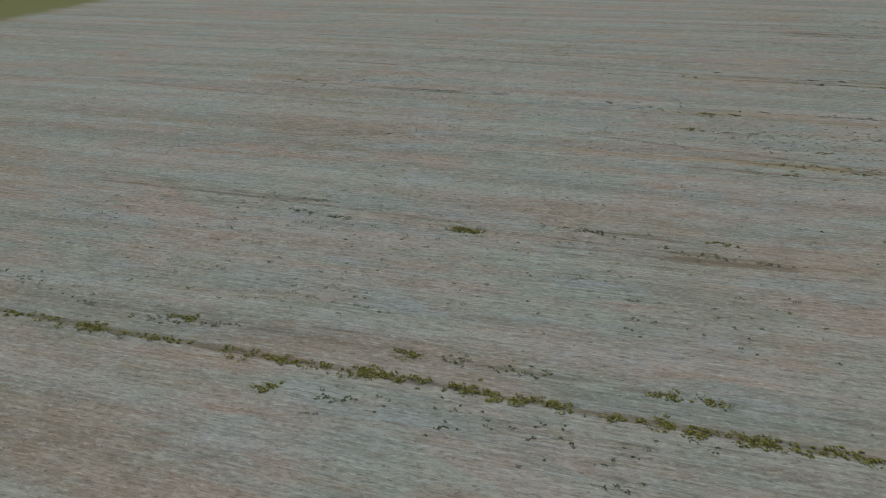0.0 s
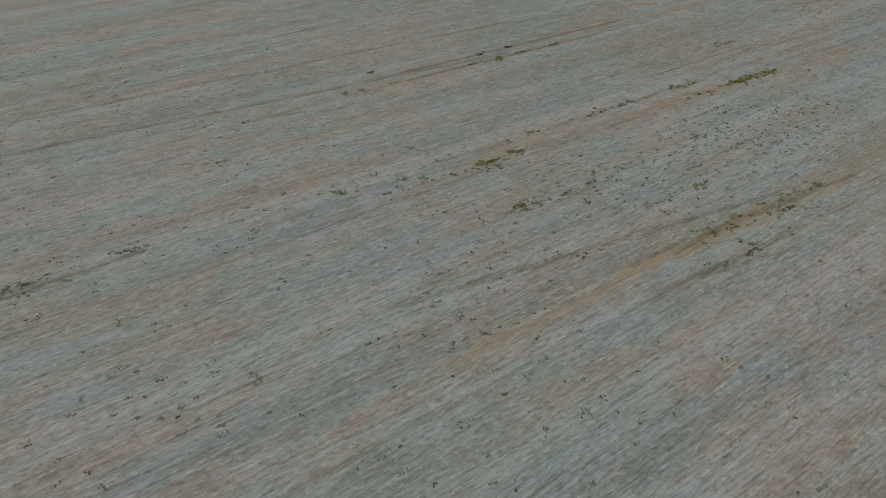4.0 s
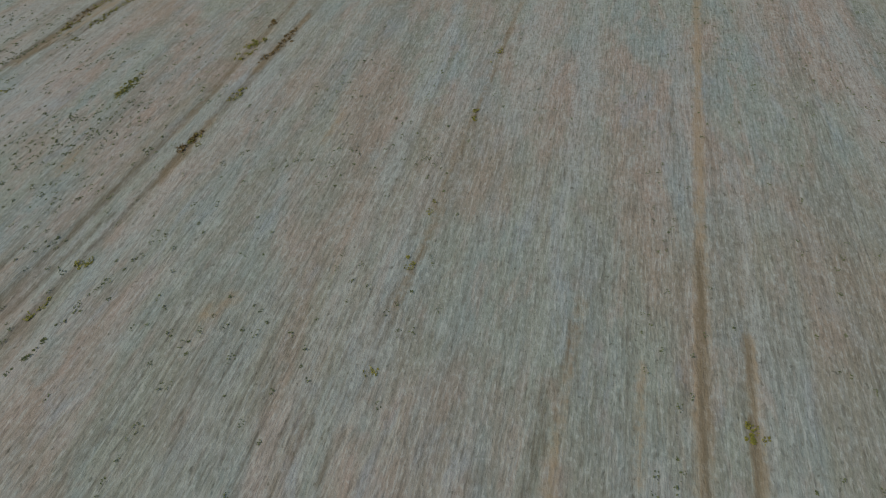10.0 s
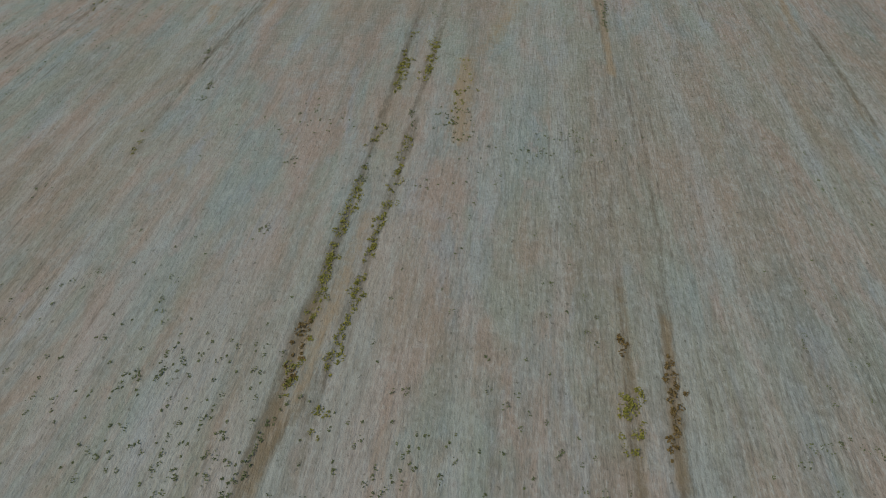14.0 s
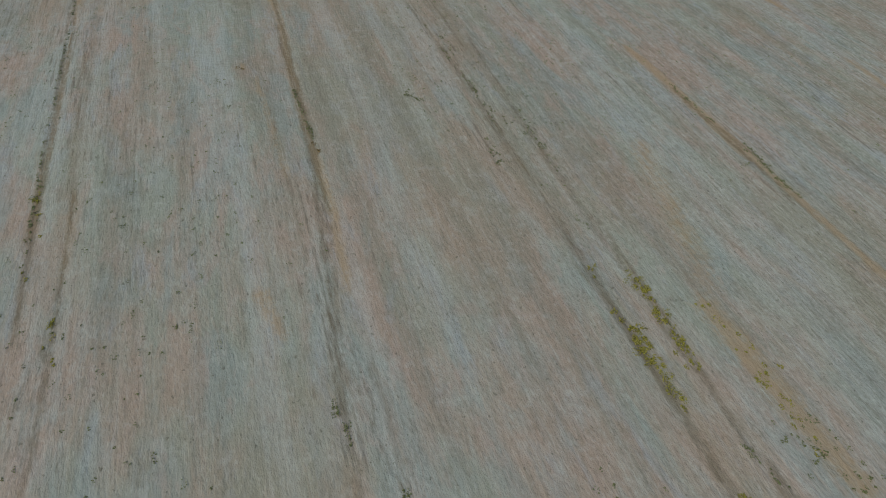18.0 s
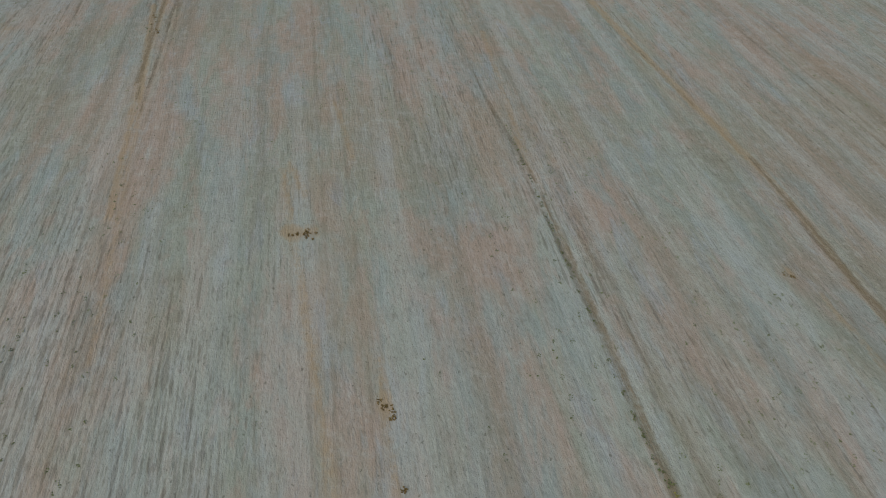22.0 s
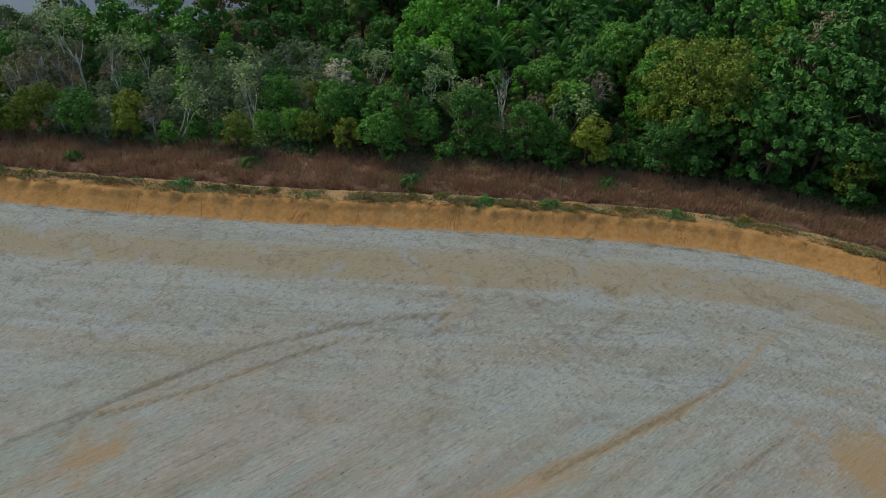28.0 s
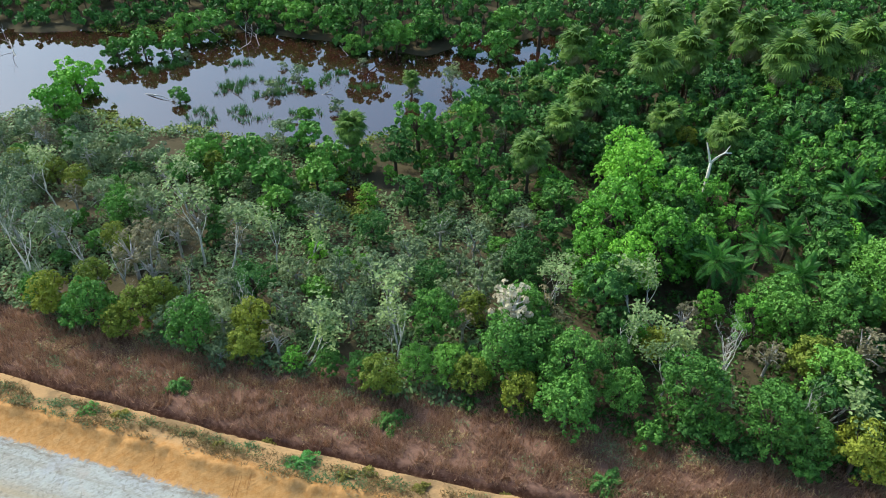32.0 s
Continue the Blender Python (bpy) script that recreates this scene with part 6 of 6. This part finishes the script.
stretch("dull", 92.1, 117.6, 99.0, 117.1, .25, 6)
stretch("dull", 54.1, 125.4, 54.8, 125.1, .35, 6)
stretch("dull", 51.6, 142.0, 51.9, 141.5, .4, 9)
stretch("dull", 51.5, 140.1, 52.8, 139.9, .8, 8)
stretch("dull", 61.8, 139.2, 63.2, 138.6, .6, 5)
stretch("dull", 69.0, 139.5, 70.2, 138.4, .6, 5)
stretch("dull", 64.0, 153.8, 65.5, 153.2, .6, 5)
stretch("weed", 50.7, 132.9, 51.4, 132.5, .35, 8)

stretch("weed", 85.7, 133.7, 79.8, 133.9, .35, 14)
stretch("weed", 89.2, 131.8, 80.5, 131.9, .3, 10)
stretch("weed", 75.0, 133.9, 73.4, 133.9, .35, 12)
stretch("dull", 70.6, 134.3, 67.7, 134.1, .3, 8)
stretch("weed", 67.1, 134.0, 64.9, 133.9, .35, 13)
stretch("dull", 77.2, 132.3, 74.6, 131.8, .25, 6)
stretch("weed", 73.4, 131.9, 70.5, 132.0, .3, 8)
stretch("weed", 70.2, 132.0, 67.8, 132.0, .35, 11)
stretch("weed", 67.0, 132.0, 65.1, 132.0, .35, 10)
stretch("weed", 85.5, 128.9, 79.9, 128.6, .7, 4)
stretch("dull", 78.0, 128.7, 73.2, 128.3, .7, 3)
stretch("dull", 113.9, 133.8, 106.4, 133.8, .25, 5)
stretch("dull", 108.2, 131.4, 97.5, 131.9, .25, 5)
stretch("dull", 104.6, 135.3, 100.7, 135.2, .3, 5)
stretch("dull", 84.6, 150.1, 82.1, 149.7, .3, 6)
stretch("dull", 79.9, 148.1, 76.5, 147.7, .3, 6)
stretch("weed", 73.4, 150.2, 69.0, 149.6, .3, 5)
stretch("dull", 98.3, 165.8, 107.5, 165.8, .25, 5)
stretch("dull", 108.4, 117.8, 92.3, 117.4, .15, 4)
stretch("dull", 115.5, 147.8, 107.5, 147.3, .2, 5)
stretch("dull", 78.2, 140.4, 74.6, 138.5, 1.2, 2)

stretch("weed", 108.1, 166.0, 100.8, 165.3, .3, 6)
stretch("weed", 94.7, 163.8, 93.0, 163.4, .35, 12)
stretch("weed", 100.1, 165.8, 97.3, 165.5, .25, 5)
stretch("weed", 92.4, 163.6, 90.9, 163.4, .3, 7)
stretch("weed", 88.3, 132.1, 87.1, 131.8, .35, 12)
stretch("weed", 86.4, 134.1, 84.3, 133.7, .35, 12)
stretch("weed", 84.4, 134.0, 82.2, 133.9, .4, 13)
stretch("weed", 86.1, 132.1, 82.8, 131.8, .35, 11)
stretch("weed", 90.9, 133.9, 88.5, 133.9, .25, 6)
stretch("dull", 122.3, 133.5, 111.8, 133.6, .2, 3)
stretch("dull", 112.6, 139.4, 111.4, 138.5, .3, 10)
stretch("dull", 109.0, 133.5, 102.0, 131.5, .25, 3)
stretch("dull", 102.8, 135.3, 101.2, 135.1, .4, 7)
stretch("dull", 98.2, 133.4, 93.0, 132.4, .25, 2)
stretch("dull", 117.4, 166.0, 141.6, 166.0, .15, 3)
stretch("rust", 114.6, 179.6, 113.0, 179.0, .5, 10)
stretch("rust", 129.6, 184.6, 128.5, 182.5, .5, 6)
stretch("rust", 120.6, 151.6, 119.7, 151.2, .3, 6)
stretch("rust", 109.3, 179.3, 108.5, 178.9, .4, 6)
stretch("dull", 112.7, 139.5, 111.1, 138.3, .2, 8)
stretch("dull", 117.0, 166.2, 102.0, 165.8, .12, 2)
stretch("rust", 108.0, 147.5, 102.7, 147.0, .2, 4)
stretch("dull", 115.5, 147.9, 108.5, 147.5, .12, 3)
stretch("dull", 120.8, 134.3, 111.8, 133.7, .2, 2)
stretch("rust", 129.3, 184.6, 129.2, 182.6, .6, 7)
stretch("dull", 165.3, 199.2, 163.6, 198.5, .3, 9)
stretch("rust", 129.1, 184.6, 129.2, 182.7, .6, 8)
stretch("rust", 169.0, 199.0, 163.2, 197.9, .3, 4)


stretch("dull", 11.4, 64.4, 33.8, 64.4, 3.0, 8)
stretch("dull", 10.7, 61.8, 27.5, 61.6, 2.5, 6)
stretch("dull", 7.1, 66.0, 17.0, 66.2, 2.0, 4)
stretch("dull", 31.9, 128.5, 40.8, 124.6, 3.0, 12)
stretch("dull", 41.2, 136.7, 54.2, 136.8, 3.0, 6)
stretch("dull", 37.4, 127.1, 43.3, 124.3, 2.0, 5)
stretch("dull", 46.3, 140.4, 55.6, 140.3, 3.5, 8)
stretch("dull", 47.3, 131.0, 53.6, 129.7, 2.0, 3)
stretch("dull", 67.6, 130.1, 75.2, 118.8, 3.5, 7)
stretch("dull", 72.0, 141.2, 76.3, 137.1, 2.5, 4)
stretch("dull", 77.7, 129.6, 72.9, 128.6, 1.2, 7)
stretch("dull", 51.0, 79.1, 60.9, 76.5, 3.0, 4)
stretch("dull", 31.8, 122.4, 45.0, 123.3, 2.0, 5)
stretch("dull", -12.4, 22.1, 5.0, 21.2, 2.5, 3)
stretch("dull", 0.3, 32.1, 11.1, 32.7, 3.0, 3)
stretch("dull", 8.3, 64.2, 25.6, 65.7, 3.0, 3)


def strew():
    """Single weeds all over the stubble, thicker in some drifts."""
    n = 0
    while n < 10000:
        x, y = weed_rng.uniform(-60, 190), weed_rng.uniform(12, 250)
        if bank_coords(x, y)[1] > -8:
            continue
        d = 1.3 * noise.noise((x * 0.02, y * 0.06, 11.0)) + 0.8 * noise.noise((x * 0.1, y * 0.25, 5.0)) + (0.45 if 45 < y < 72 and x > -5 else 0.2 if 118 < y < 146 and x < 75 else 0.0 if y < 130 else -0.25)
        if d < weed_rng.uniform(-0.25, 0.75):
            continue
        WEEDS["dull"].append((x, y, weed_rng.uniform(0.2, 0.8)))
        n += 1


strew()


def grow_weeds(kind, name, label, mat, size):
    spots = np.array(WEEDS[kind])
    rng = np.random.default_rng(71)
    per = 15 if kind != "dull" else 8
    base = np.repeat(spots, per, 0)
    a, q = rng.uniform(0, 2 * math.pi, len(base)), (0.42 if kind != "dull" else 0.26) * np.sqrt(rng.random(len(base))) * base[:, 2]
    pts = np.stack([base[:, 0] + q * np.cos(a) * 1.5, base[:, 1] + q * np.sin(a), 0.045 + rng.uniform(0.01, 0.08, len(base)) * base[:, 2]], 1)
    co, faces = leaf_quads(pts, np.tile((0.0, 0.0, 1.0), (len(pts), 1)), size, rng)
    co[:, 2] = np.maximum(co[:, 2], 0.05)
    stuff(name, label, "weeds", mat, co, faces)


grow_weeds("weed", "track_weeds", "yellow-green weeds along the wheel tracks of the field", LEAF["weed"], 0.07)
grow_weeds("dull", "strewn_weeds", "small dull green weeds strewn over the stubble", LEAF["dull"], 0.06)
grow_weeds("rust", "dry_weeds", "withered orange-brown weeds along the wheel tracks", leaf_material("rusty_weed_leaves", (0.13, 0.08, 0.028), (0.28, 0.19, 0.07)), 0.08)


# ---- in the water ----
def snag(x, y, long, turn, seed, rise=0.5, bark="grey"):
    rng = np.random.default_rng(seed)
    co, faces, tips = [], [], []
    branch(co, faces, rng, (0, 0, -0.2), (1, 0, rise), long, 0.03 * long, 2, tips, 0.8, 0.1)
    ob = new("snag", mesh_of("snag", co, faces, BARK[bark], True))
    ob.matrix_basis = pose(x, y, -2.5, 0, 0, turn)
    return tagged(ob, "dead branch lying in the swamp water", "dead branch", "snags in the water")


for n, (sx, sy, sl, st) in enumerate(((145, 390, 4.0, 200), (144.5, 383, 5.0, 20), (149.7, 383.5, 3.0, 90), (110.3, 394.7, 5.5, 110), (128, 371.5, 4.5, -40), (144, 369, 3.5, 160), (141, 365.5, 2.5, 60), (152.8, 359.5, 3.0, 10), (133.5, 379.5, 2.2, 80), (162.9, 372.3, 2.5, 100))):
    snag(sx, sy, sl, st, 80 + n, 0.15 if n % 2 else 0.5)


def water_leaves():
    """Dark rush clumps that stand in the shallow water."""
    rng = np.random.default_rng(91)
    pts = []
    for x, y in ((140.9, 368.1), (144.5, 369.0), (132.5, 379.9), (141.4, 359.1), (140.2, 367.6), (142.4, 357.3), (134.2, 380.9), (145.8, 362.9), (149.4, 362.9), (148.7, 367.1), (144.5, 376.5), (155.5, 364.2), (161.0, 359.4), (128.5, 379.1), (134.6, 360.6), (148.9, 354.4), (135.4, 357.0), (159.6, 366.6)):
        for _ in range(9):
            a, b = x + rng.normal(0, 1.3), y + rng.normal(0, 0.9)
            r, h = rng.uniform(0.15, 0.6), rng.uniform(0.1, 0.55)
            pts += [(a + rng.normal(0, 0.6 * r), b + rng.normal(0, 0.6 * r), -2.46) for _ in range(int(14 + 30 * h))]
    co, faces = blades(np.array(pts), 0.75, 0.05, rng, 0.5)
    stuff("water_leaves", "dark rush clumps standing in the swamp water", "water plants", LEAF["dark"], co, faces)


water_leaves()
